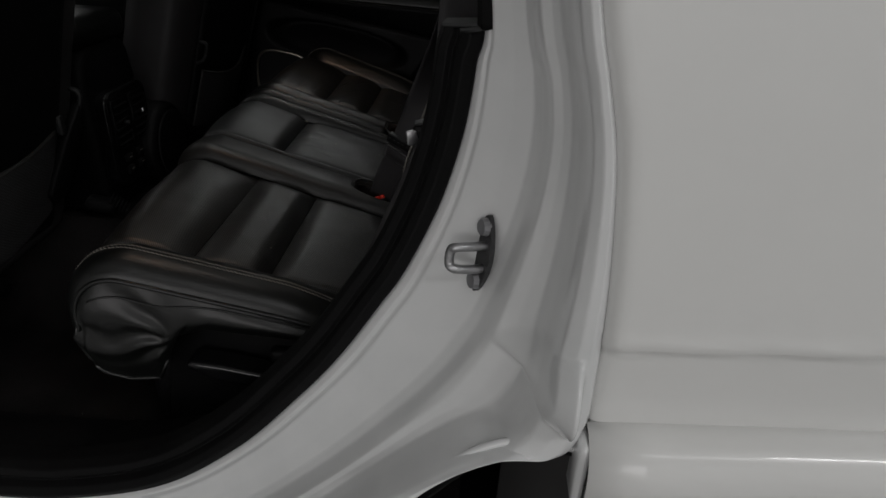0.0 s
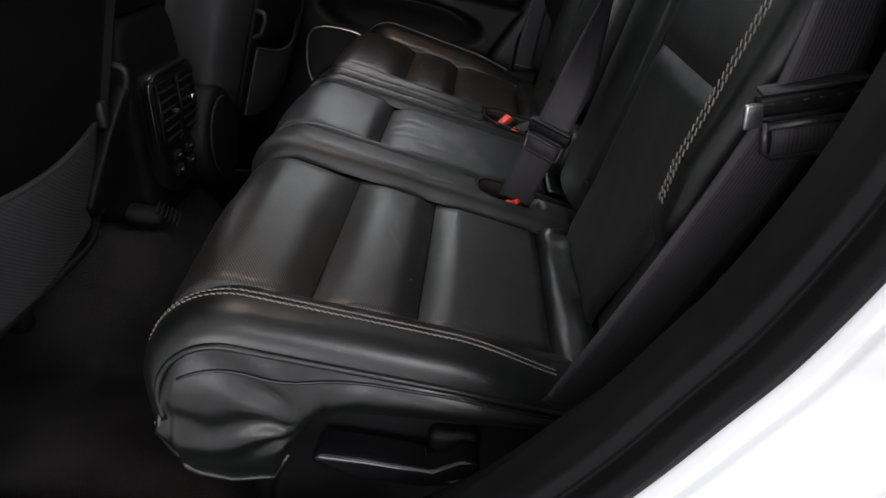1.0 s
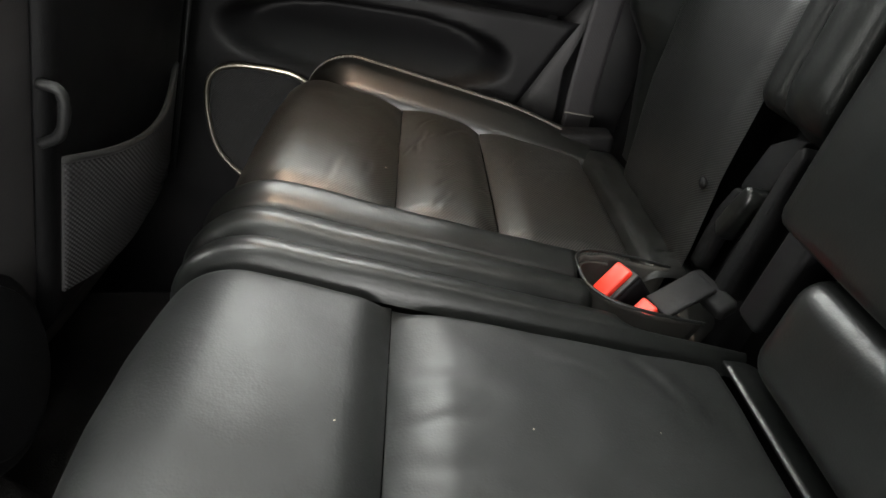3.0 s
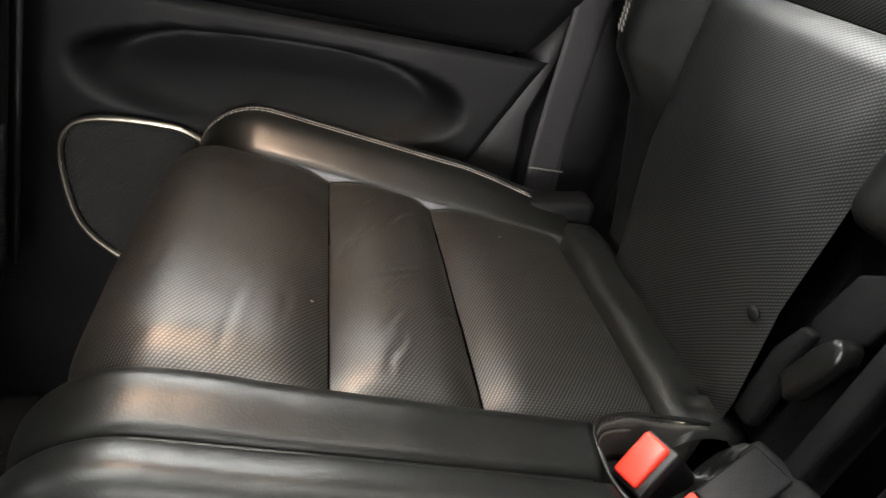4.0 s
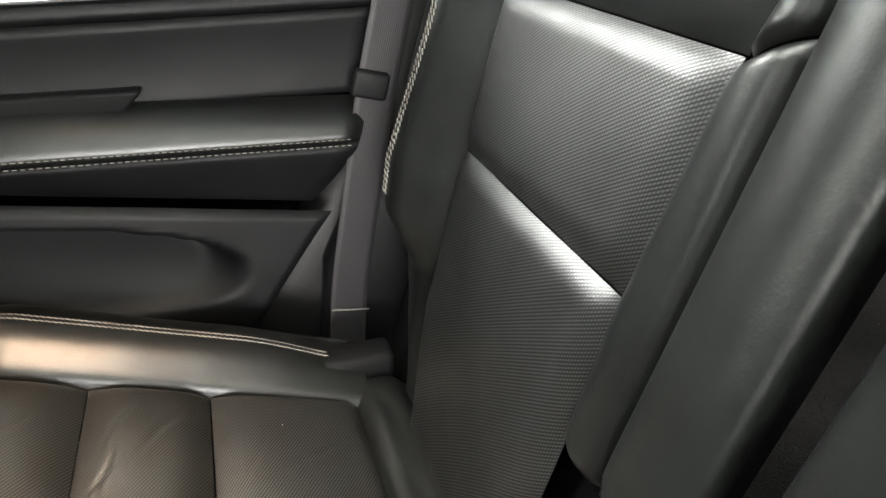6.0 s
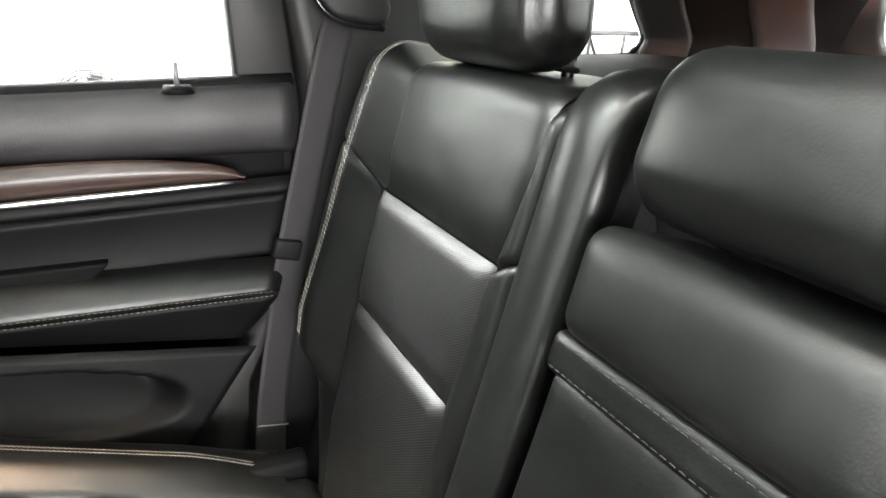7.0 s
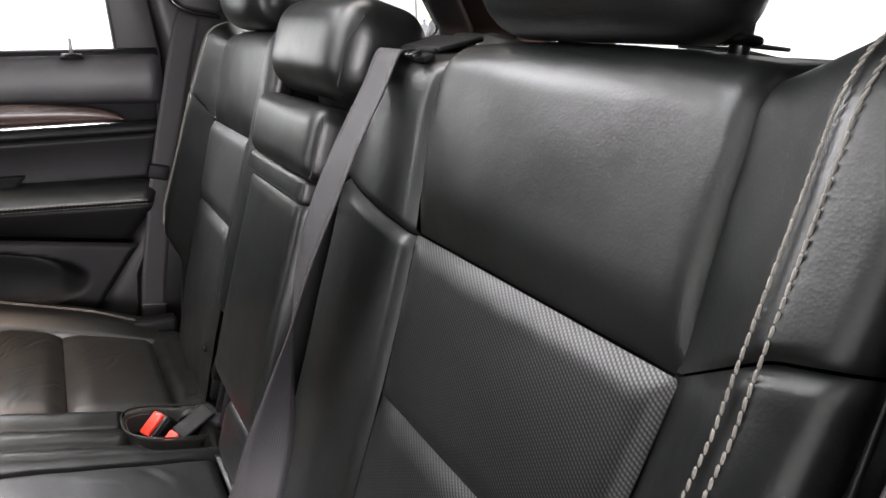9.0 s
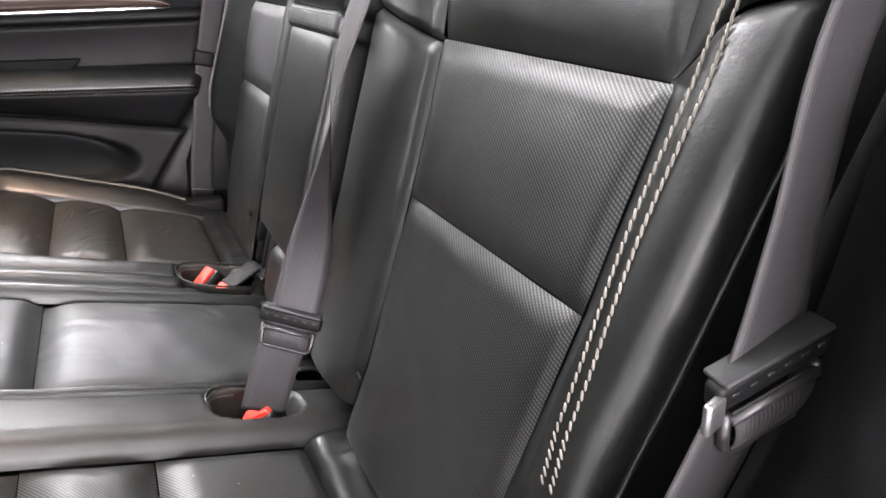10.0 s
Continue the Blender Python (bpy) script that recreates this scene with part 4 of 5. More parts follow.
# middle armrest folded up, with its head pad
def soft_block(fr, z0, z1, y0, y1, h0, h1, r, crown=0.0, seed=0.0, lean=0.0):
    """A stuffed block on the backrest: rounded all round, from depth h0 to h1."""
    bm = bmesh.new()
    bmesh.ops.create_cube(bm, size=1.0)
    bmesh.ops.subdivide_edges(bm, edges=bm.edges[:], cuts=15, use_grid_fill=True)
    hz, hy, hh = (z1 - z0) / 2, (y1 - y0) / 2, (h1 - h0) / 2
    r = min(r, hz * 0.98, hy * 0.98, hh * 0.98)
    for v in bm.verts:
        q = [2 * c for c in v.co]
        q = [math.copysign(1 - (1 - abs(c)) ** 1.7, c) for c in q]
        p = Vector((q[0] * hz, q[1] * hy, q[2] * hh))
        core = Vector((max(-hz + r, min(hz - r, p.x)), max(-hy + r, min(hy - r, p.y)), max(-hh + r, min(hh - r, p.z))))
        d = p - core
        if d.length > 1e-9:
            p = core + d.normalized() * min(d.length, r)
        a, b = p.x / hz, p.y / hy
        h = (h0 + h1) / 2 + p.z + (crown * (1 - a * a) * (1 - b * b) if p.z > 0 else 0)
        z, y = (z0 + z1) / 2 + p.x, (y0 + y1) / 2 + p.y
        v.co = fr(z, y, h + ripple((z, y, h), 0.0012, 16, seed) + lean * a)
    return bm


arm = mid
part("lower_pad", soft_block(bpt, 0.885, 1.160, -0.052, 0.142, -0.06, 0.030, 0.014, crown=0.004, seed=21), LEATHER, arm, "plain black leather pad")
part("pull_strap", soft_block(bpt, 1.151, 1.180, -0.057, 0.145, -0.05, 0.0345, 0.008, seed=22), LEATHER, arm, "stitched black leather pull strap")
for zz in (1.1565, 1.1735):
    part("stitching", stitches([bpt(zz, -0.050 + 0.188 * k / 30, 0.0352) for k in range(31)], 0.0045, 0.002, 0.0005), DARKTHREAD, arm)
upper_part = part("upper_pad", soft_block(bpt, 1.177, 1.252, -0.073, 0.144, -0.06, 0.040, 0.018, crown=0.004, seed=23), LEATHER, arm, "smooth black leather pad with a wrinkled edge")


def flat_bpt(z, y, h):
    d, n = Vector((0.27, 0, 1)).normalized(), Vector((-1, 0, 0.27)).normalized()
    p = Vector((0.143, 0, 1.178)) + d * ((z - 1.178) / d.z) + n * h
    return Vector((p.x, y, p.z))


headpad = soft_block(flat_bpt, 1.260, 1.362, -0.090, 0.140, -0.064, 0.040, 0.036, crown=0.004, seed=24)
head_part = part("head_pad", headpad, LEATHER, arm, "thick rounded black leather head pad")
zig = []
for k in range(60):
    t = k / 59
    zig.append(flat_bpt(1.272 + 0.068 * t, -0.0865 + (0.0035 if k % 2 else -0.001), 0.032 - 0.012 * max(0, t - 0.6) * 2.5))
part("edge_stitching", tube(zig, 0.0008, 5), DARKTHREAD, head_part)
zig2 = [flat_bpt(1.182 + 0.06 * k / 39, -0.0705 + (0.003 if k % 2 else -0.001), 0.033) for k in range(40)]
part("edge_stitching", tube(zig2, 0.0008, 5), DARKTHREAD, upper_part)
part("hinge_pad", soft_block(bpt, 0.785, 0.878, -0.062, 0.100, -0.06, 0.020, 0.025, seed=25), LEATHER, arm, "rounded black leather pad under the armrest")


def back_slab(outline, h0, h1, bevel):
    """A shape drawn on the backrest's face (y, z) with a thickness from h0 to h1."""
    bm = slab(outline, "x", h0, h1, bevel, 3)
    for v in bm.verts:
        v.co = bpt(v.co.z, v.co.y, v.co.x)
    return bm


part("latch_cover", back_slab([(0.118, 0.80), (0.150, 0.80), (0.150, 0.90), (0.142, 0.912), (0.118, 0.91)], -0.05, 0.004, 0.006), PLASTIC, arm, "black plastic latch cover")
part("hinge_plate", back_slab([(0.264, 0.868), (0.256, 0.910), (0.231, 0.926), (0.212, 0.93), (0.222, 0.88), (0.239, 0.861), (0.244, 0.841)], -0.035, -0.018, 0.003), RUBBER, arm, "dark hinge plate in the hollow")
part("hinge_strap", back_slab([(0.270, 0.780), (0.271, 0.838), (0.262, 0.864), (0.249, 0.866), (0.252, 0.835), (0.250, 0.780)], -0.028, -0.012, 0.004), RUBBER, arm, "curved dark plastic strap")
part("hinge_lug", back_slab([(0.246, 0.834), (0.238, 0.862), (0.229, 0.880), (0.220, 0.878), (0.217, 0.866), (0.221, 0.850), (0.231, 0.822)], -0.022, 0.000, 0.007), LEATHER, arm, "rounded black hinge lug")
part("hinge_bracket", back_slab([(0.208, 0.785), (0.207, 0.902), (0.204, 0.925), (0.196, 0.930), (0.189, 0.922), (0.192, 0.878), (0.193, 0.785)], -0.035, -0.006, 0.004), RUBBER, arm, "black hinge bracket in the gap")
part("recess", sheet(lambda u, v: bpt(0.78 + 0.56 * u, -0.115 + 0.285 * v, -0.055), 6, 6, 0.02), PLASTIC, arm)

# trim with the belt slot on top of the near backrest
shelf = empty("belt_outlet", "black plastic belt outlet on top of the backrest", "belt outlet")
part("cover", placed(rbox(0.046, 0.098, 0.005, 0.0022, seg=3), pose(0.226, -0.122, 1.3225, 0, -13, -4)), PLASTIC, shelf, "flat black cover plate")
part("lip", placed(rbox(0.006, 0.078, 0.005, 0.002), pose(0.203, -0.124, 1.3165, 0, -13, -4)), RUBBER, shelf)
part("slot", placed(rbox(0.012, 0.090, 0.006, 0.0025), pose(0.183, -0.143, 1.3115, 0, -20, -4)), RUBBER, shelf)
for y, x in ((-0.109, 0.176), (-0.180, 0.168)):
    part("slot_tab", placed(rbox(0.010, 0.018, 0.005, 0.002, seg=3), pose(x, y, 1.3145, 0, -20, -4)), PIANO, shelf, "small glossy tab beside the slot")


def top_ridge(u, v):
    """Padded lip along the rear of the backrest's top, sinking towards the door."""
    y = -0.085 - 0.20 * u
    a = math.radians(200 - 220 * v)
    drop = 0.011 * smooth((u - 0.30) / 0.5) + 0.004 * (1 - quarter(u, 0.05))
    return (0.270 + 0.020 * math.cos(a), y, 1.3165 + 0.0155 * math.sin(a) - drop + ripple((y, v, 3), 0.0014, 30))


part("top_ridge", sheet(top_ridge, 40, 20), LEATHER, cushion, "rounded black leather lip along the top")


# head restraints
def head_restraint(yc, label):
    hr = empty("head_restraint", label, "head restraint", "rear head restraints")
    bm = bmesh.new()
    bmesh.ops.create_cube(bm, size=1.0)
    bmesh.ops.subdivide_edges(bm, edges=bm.edges[:], cuts=17, use_grid_fill=True)
    hx, hy, hz, r = 0.055, 0.108, 0.100, 0.044
    for v in bm.verts:
        q = [math.copysign(1 - (1 - abs(2 * c)) ** 1.7, c) for c in v.co]
        p = Vector((q[0] * hx, q[1] * hy, q[2] * hz))
        core = Vector((max(-hx + r, min(hx - r, p.x)), max(-hy + r, min(hy - r, p.y)), max(-hz + r, min(hz - r, p.z))))
        d = p - core
        if d.length > 1e-9:
            p = core + d.normalized() * min(d.length, r)
        seam = math.exp(-((abs(p.y) - 0.100) / 0.0035) ** 2)
        p *= 1 - 0.022 * seam
        p.x += 0.012 * (p.y / hy) ** 2
        p.y *= 1 - 0.20 * smooth((p.x + 0.01) / 0.07)
        v.co = p + Vector((-0.04 * p.z, 0, 0))
    placed(bm, Matrix.Translation((0.208, yc, 1.428)))
    part("pad", bm, LEATHER, hr, "smooth black leather pad with side seams")
    for d in (-0.075, 0.075):
        part("post", tube([(0.238, yc + d, 1.30), (0.248, yc + d, 1.40)], 0.006, 10), CHROME, hr, "chrome post")
        part("guide", placed(rbox(0.022, 0.022, 0.006, 0.003), pose(0.237, yc + d, 1.332, 0, 6, 0)), PLASTIC, hr, "black plastic guide")
    return hr


head_restraint(-0.357, "black leather head restraint on the near backrest")
head_restraint(0.402, "black leather head restraint on the far backrest")

# ---------------------------------------------------------------- belts and buckles
def buckle(place, aim, label, group="belt buckles"):
    b = empty("belt_buckle", label, "belt buckle", group)
    d = Vector(aim).normalized()
    m = d.to_track_quat("Z", "Y").to_matrix().to_4x4()
    m.translation = Vector(place)
    body = part("housing", placed(rbox(0.030, 0.042, 0.06, 0.006, seg=3), m @ Matrix.Translation((0, 0, -0.028))), PLASTIC, b, "black plastic housing")
    part("bezel", placed(rbox(0.026, 0.040, 0.006, 0.002), m @ Matrix.Translation((0, 0, 0.002))), GREYPL, body)
    part("release_button", placed(rbox(0.020, 0.036, 0.010, 0.003, seg=3), m @ Matrix.Translation((-0.002, 0, 0.006))), REDPL, body, "red release button")
    return b


buckle((-0.037, -0.160, 0.778), (-0.45, 0.25, 0.86), "black belt buckle with a red button in the near well")
buckle((-0.036, 0.230, 0.772), (-0.55, -0.25, 0.80), "black belt buckle with a red button in the far well")
buckle((-0.022, 0.188, 0.760), (-0.55, -0.25, 0.80), "second belt buckle with a red button in the far well")

tongue_rest = empty("latch_plate", "dark steel belt latch plate lying beside the buckles", "latch plate")
part("plate", placed(rbox(0.055, 0.030, 0.005, 0.002), pose(0.012, 0.196, 0.785, 8, -18, 20)), PLASTIC, tongue_rest)
part("grip", placed(rbox(0.022, 0.052, 0.016, 0.005, seg=3), pose(0.040, 0.200, 0.782, 8, -18, 20)), RUBBER, tongue_rest)


def strap(name, label, pts, across, width, n=50):
    b = empty(name, label, "seat belt", "seat belts")
    part("webbing", ribbon(pts, across, width, 0.0014, n), WEB, b, "grey ribbed webbing")
    return b


mbelt = strap("seat_belt", "grey middle seat belt drawn across the backrest to a buckle",
              [(0.190, -0.139, 1.300), (0.180, -0.139, 1.312), (0.172, -0.139, 1.3175), (0.163, -0.140, 1.313), (0.145, -0.149, 1.285), (0.112, -0.165, 1.24), (0.086, -0.171, 1.19), (0.069, -0.166, 1.14), (0.058, -0.157, 1.08), (0.045, -0.154, 1.02), (0.028, -0.160, 0.955), (0.006, -0.168, 0.90), (-0.02, -0.166, 0.835), (-0.034, -0.163, 0.79)],
              [(0, -1, 0), (0, -1, 0), (0, -1, 0), (0, -1, 0), (0.0, -1, 0.03), (0.05, -1, 0.1), (0.06, -1, 0.12), (-0.10, -0.98, 0.10), (-0.40, -0.90, 0.08), (-0.74, -0.60, 0.14), (-0.93, 0.05, 0.24), (-0.82, 0.45, 0.28), (-0.85, 0.35, 0.3), (-0.88, 0.25, 0.25)], 0.047, 72)


def latch(parent, place, d, across):
    w = Vector(across).normalized()
    d = Vector(d).normalized()
    nn = d.cross(w).normalized()
    w = nn.cross(d)
    m = Matrix((w, d, nn)).transposed().to_4x4()
    m.translation = Vector(place)
    grip = part("latch_grip", placed(rbox(0.064, 0.015, 0.010, 0.004, seg=3), m), PLASTIC, parent, "black plastic latch grip")
    part("latch_lip", placed(rbox(0.060, 0.003, 0.013, 0.0012), m @ Matrix.Translation((0, 0.009, 0))), GREYPL, grip)
    loop_pts = [(-0.026, -0.010, 0.003), (-0.0255, -0.030, 0.003), (-0.021, -0.034, 0.003), (0.021, -0.034, 0.003), (0.0255, -0.030, 0.003), (0.026, -0.010, 0.003)]
    ring = part("latch_loop", placed(tube(loop_pts, 0.0026, 8), m), LATCHMET, parent, "dull grey metal loop")
    part("loop_crossbar", placed(tube([(-0.025, -0.013, 0.005), (0.025, -0.013, 0.005)], 0.0026, 8), m), LATCHMET, ring)
    part("webbing_fold", placed(sheet(lambda u, v: ((v - 0.5) * 0.046, -0.010 - 0.024 * u, 0.0045 + 0.003 * math.sin(math.pi * u)), 8, 4, 0.0012), m), WEB, parent)
    for sgn in (-1, 1):
        for k in range(6):
            part("rib", placed(rbox(0.004, 0.0016, 0.0012, 0.0004), m @ Matrix.Translation((-0.024 + 0.0096 * k, 0.002, sgn * 0.0052))), GREYPL, grip)


latch(mbelt, (0.004, -0.170, 0.898), (0.26, -0.05, 0.96), (-0.82, 0.45, 0.25))

# near outer belt, its latch hanging beside the bolster
nbelt = strap("seat_belt", "grey near seat belt hanging beside the backrest",
              [(0.20, -0.69, 1.47), (0.150, -0.630, 1.34), (0.118, -0.604, 1.23), (0.111, -0.603, 1.14), (0.101, -0.608, 1.078), (0.078, -0.607, 1.008), (0.034, -0.603, 0.901), (-0.006, -0.59, 0.80)],
              [(0.85, 0.45, -0.3), (0.95, 0.3, -0.2), (0.98, 0.2, -0.05), (0.98, 0.2, 0.0), (1.0, 0.05, 0.0), (0.95, 0.05, -0.3), (0.92, 0.10, -0.37), (0.9, 0.15, -0.4)], 0.047)
latch(nbelt, (0.101, -0.611, 1.080), (-0.22, -0.05, 0.97), (-0.97, 0.03, -0.24))
part("tongue", placed(rbox(0.012, 0.004, 0.016, 0.0015), pose(0.069, -0.614, 1.068, 0, -10, 10)), STEEL, nbelt, "bright steel belt tongue")
# far outer belt
fbelt = strap("seat_belt", "grey far seat belt running down the pillar",
              [(0.165, 0.735, 1.375), (0.141, 0.712, 1.32), (0.108, 0.700, 1.20), (0.072, 0.692, 1.06), (0.050, 0.685, 0.95), (0.026, 0.680, 0.82), (0.016, 0.676, 0.72)],
              [(1, 0.15, -0.1)] * 7, 0.047)
part("belt_stop", placed(rbox(0.040, 0.014, 0.030, 0.005, seg=3), pose(0.062, 0.690, 1.056, 0, 14, 0)), PLASTIC, fbelt, "black plastic belt stop")
part("fold_seam", tube([(0.000, 0.676, 0.786), (0.046, 0.676, 0.778)], 0.0012, 5), THREAD, fbelt)

# ---------------------------------------------------------------- far rear door
door = empty("rear_door", "black trimmed rear door with dark wood strip and chrome line", "car door")


def rear_edge(z):
    return lerp(z, [0.40, 0.70, 0.812, 0.91, 0.99, 1.04, 1.15, 1.24, 1.285], [-0.30, -0.15, -0.071, -0.010, 0.043, 0.062, 0.086, 0.094, 0.094])


def door_band(z0, z1, y0, y1, bulge, n=(70, 16), x0=-0.84, cut=0.0, lipr=0.008, seed=0.0, deep=None):
    """A strip of the door: z0 and z1 of x, its face from y0 below to y1 above, swelling into the cabin by bulge."""
    def f(u, v):
        x_end = rear_edge((z0(0) + z1(0)) / 2)
        x = x0 + (x_end - cut - x0) * u
        z = z0(x) + (z1(x) - z0(x)) * v
        x = x0 + (rear_edge(z) - cut - x0) * u
        z = z0(x) + (z1(x) - z0(x)) * v
        hgt = abs(z1(x) - z0(x))
        e = quarter(v * hgt, lipr) * quarter((1 - v) * hgt, lipr) * quarter((1 - u) * 0.9, 0.012)
        y = y0 + (y1 - y0) * v - bulge * math.sin(math.pi * v) ** 0.8 + lipr * (1 - e)
        if deep:
            y += deep(x, z)
        return (x, y + ripple((x, 1, z), 0.0008, 14, seed), z)
    return sheet(f, *n)


part("inner_shell", slab([(-0.84, 0.42), (-0.31, 0.42), (-0.16, 0.70), (-0.02, 0.91), (0.035, 0.99), (0.08, 1.15), (0.088, 1.268), (-0.84, 1.243)], "y", 0.7655, 0.7712, 0.001), PLASTIC, door)


part("sill_shell", slab([(-0.84, 0.42), (0.45, 0.42), (0.45, 1.29), (0.05, 1.29), (0.02, 1.26), (-0.84, 1.235)], "y", 0.772, 0.795, 0.003), PLASTIC, car)


def const(a, b=0.0):
    return lambda x: a + b * x


part("upper_pad", door_band(const(1.188, -0.012), const(1.281, 0.030), 0.715, 0.722, 0.010, (70, 22), seed=31), SOFT, door, "soft black padded upper trim")
part("window_ledge", tube([(-0.84 + 0.93 * k / 20, 0.735, 1.277 + 0.030 * (-0.84 + 0.93 * k / 20)) for k in range(21)], 0.012, 10), RUBBER, door)


def wood_f(u, v):
    x = -0.84 + 0.855 * u
    zb = 1.157 + 0.024 * x
    zt = zb + 0.0405 * quarter(0.016 - x, 0.24) + 0.0005
    zt = min(zt, 1.192 - 0.01 * x)
    return (x, 0.712 - 0.008 * math.sin(math.pi * v), zb + (zt - zb) * v)


part("wood_strip", sheet(wood_f, 60, 10, 0.004), WOOD, door, "dark brown open-grain wood strip")
part("chrome_line", tube([(-0.84 + 0.857 * k / 30, 0.705, 1.154 + 0.024 * (-0.84 + 0.857 * k / 30)) for k in range(31)], [0.0042] * 28 + [0.0038, 0.003, 0.0012], 8), CHROME, door, "bright chrome line under the wood")
part("middle_ledge", door_band(const(1.130, 0.020), const(1.153, 0.02), 0.705, 0.712, 0.006, (70, 10), seed=32), PLASTIC, door)
part("middle_panel", door_band(const(1.040, 0.0), const(1.1285, 0.020), 0.715, 0.708, -0.006, (70, 18), seed=33), PLASTIC, door)
# solid dark slab put where the pull handle's hollow lies in shade
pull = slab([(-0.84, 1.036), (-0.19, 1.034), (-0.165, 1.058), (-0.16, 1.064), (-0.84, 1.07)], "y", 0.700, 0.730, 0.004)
part("pull_shade", pull, RUBBER, door, "solid dark slab standing in for the shaded hollow of the pull handle")
arm_top = part("armrest_top", door_band(const(0.998, -0.03), const(1.042, -0.045), 0.672, 0.705, 0.010, (70, 18), seed=34, lipr=0.010), LEATHER, door, "padded black leather armrest")
for dz in (0.0, 0.006):
    part("stitching", stitches([(-0.60 + 0.64 * k / 40, 0.6655 + 0.0015 * dz / 0.006, 1.001 + dz - 0.032 * (-0.60 + 0.64 * k / 40)) for k in range(41)], 0.0045, 0.0022, 0.0006), THREAD, arm_top)
def door_line(d):
    return lambda x: min(0.916 - 0.168 * x, 0.988 - 0.03 * x) + d


part("armrest_front", door_band(door_line(0.002), const(0.999, -0.03), 0.705, 0.672, 0.004, (70, 18), seed=35), PLASTIC, door)


def scoop(x, z):
    q = abs((x + 0.30) / 0.20) ** 2.4 + abs((z - (0.885 - 0.14 * (x + 0.30))) / 0.052) ** 2.4
    lean = min(max((z - (0.885 - 0.14 * (x + 0.30))) / 0.12 + 0.5, 0.0), 1.0)
    return 0.074 * smooth((1.20 - q) / 0.6) * (0.12 + 0.88 * smooth(lean))


part("lower_panel", door_band(const(0.44, 0.0), door_line(0.0), 0.685, 0.682, 0.006, (110, 90), seed=36, deep=scoop), PLASTIC, door, "hard black lower panel with a hollow map pocket")
ringpts = curve_pts([(-0.394, 0.664, 0.838), (-0.430, 0.662, 0.854), (-0.495, 0.660, 0.862), (-0.528, 0.660, 0.846), (-0.540, 0.660, 0.80), (-0.536, 0.660, 0.735), (-0.505, 0.662, 0.688), (-0.46, 0.664, 0.655), (-0.39, 0.666, 0.65), (-0.35, 0.668, 0.70), (-0.352, 0.668, 0.79)], 80, True)
part("speaker_ring", tube(ringpts, 0.0040, 8, True), SATIN, door, "thin satin metal ring round the speaker")
gr = bmesh.new()
uvg = gr.loops.layers.uv.new("UVMap")
gv = [gr.verts.new((p.x, 0.6665, p.z)) for p in ringpts]
gf = gr.faces.new(gv)
for lp in gf.loops:
    lp[uvg].uv = (lp.vert.co.x, lp.vert.co.z)
gr.normal_update()
bmesh.ops.solidify(gr, geom=[gf], thickness=0.012)
part("speaker_grille", gr, GRILLE, door, "black speaker grille", flat=True)
knob = bmesh.new()
bmesh.ops.create_cone(knob, cap_ends=True, segments=14, radius1=0.0036, radius2=0.0030, depth=0.030)
part("lock_pin", placed(knob, Matrix.Translation((-0.056, 0.716, 1.292))), GREYMET, door, "grey lock pin")
collar = bmesh.new()
bmesh.ops.create_cone(collar, cap_ends=True, segments=18, radius1=0.020, radius2=0.016, depth=0.010)
part("lock_collar", placed(collar, Matrix.Translation((-0.056, 0.716, 1.275))), RUBBER, door)
# the frame round the door's glass
part("window_frame", slab([(0.018, 1.265), (0.100, 1.265), (0.085, 1.40), (0.03, 1.62), (-0.05, 1.62), (0.012, 1.40)], "y", 0.738, 0.770, 0.006), PILLARM, door, "black window frame")
part("window_glass", placed(rbox(0.86, 0.004, 0.36, 0.001), Matrix.Translation((-0.412, 0.762, 1.445))), GLASS, door, "clear door glass", flat=True).visible_shadow = False
for k in range(3):
    part("glass_mark", placed(rbox(0.028 - 0.006 * k, 0.0008, 0.0022, 0.0002), Matrix.Translation((-0.012, 0.7575, 1.318 - 0.006 * k))), GREYMET, door)

# ---------------------------------------------------------------- far pillars, quarter window, tail
lining = empty("side_trim", "dark moulded trim round the far quarter window", "interior trim", kind="structure")


def pillar(u, v):
    """The pillar behind the far door, from its door edge back to the quarter window."""
    z = 0.62 + 1.03 * u
    xa = rear_edge(min(z, 1.28)) + 0.006 - 0.18 * max(0, z - 1.30)
    xb = lerp(z, [0.6, 1.28, 1.32, 1.62], [0.42, 0.40, 0.315, 0.235])
    x = xa + (xb - xa) * v
    y = 0.728 + 0.05 * v - 0.012 * math.sin(math.pi * v) - 0.02 * max(0, z - 1.3)
    return (x, y + 0.03 * (1 - quarter(v, 0.1)), z)


part("pillar_cover", sheet(pillar, 60, 24, 0.004), PILLARM, lining, "dark brown-black pillar cover")
part("belt_shroud", slab([(0.098, 1.43), (0.112, 1.392), (0.14, 1.362), (0.21, 1.353), (0.222, 1.375), (0.205, 1.43)], "y", 0.690, 0.735, 0.010, 3), PILLARM, lining, "shroud over the belt outlet")
part("belt_eye", tube(curve_pts([(0.108, 0.688, 1.398), (0.125, 0.684, 1.372), (0.155, 0.683, 1.358), (0.205, 0.686, 1.352)], 20), 0.0045, 8), PIANO, lining)
part("lower_guard", slab([(-0.02, 0.62), (0.12, 0.62), (0.14, 0.98), (0.065, 0.98), (0.0, 0.84)], "y", 0.690, 0.735, 0.02, 3), PLASTIC, lining, "smooth black plastic guard at the door sill")
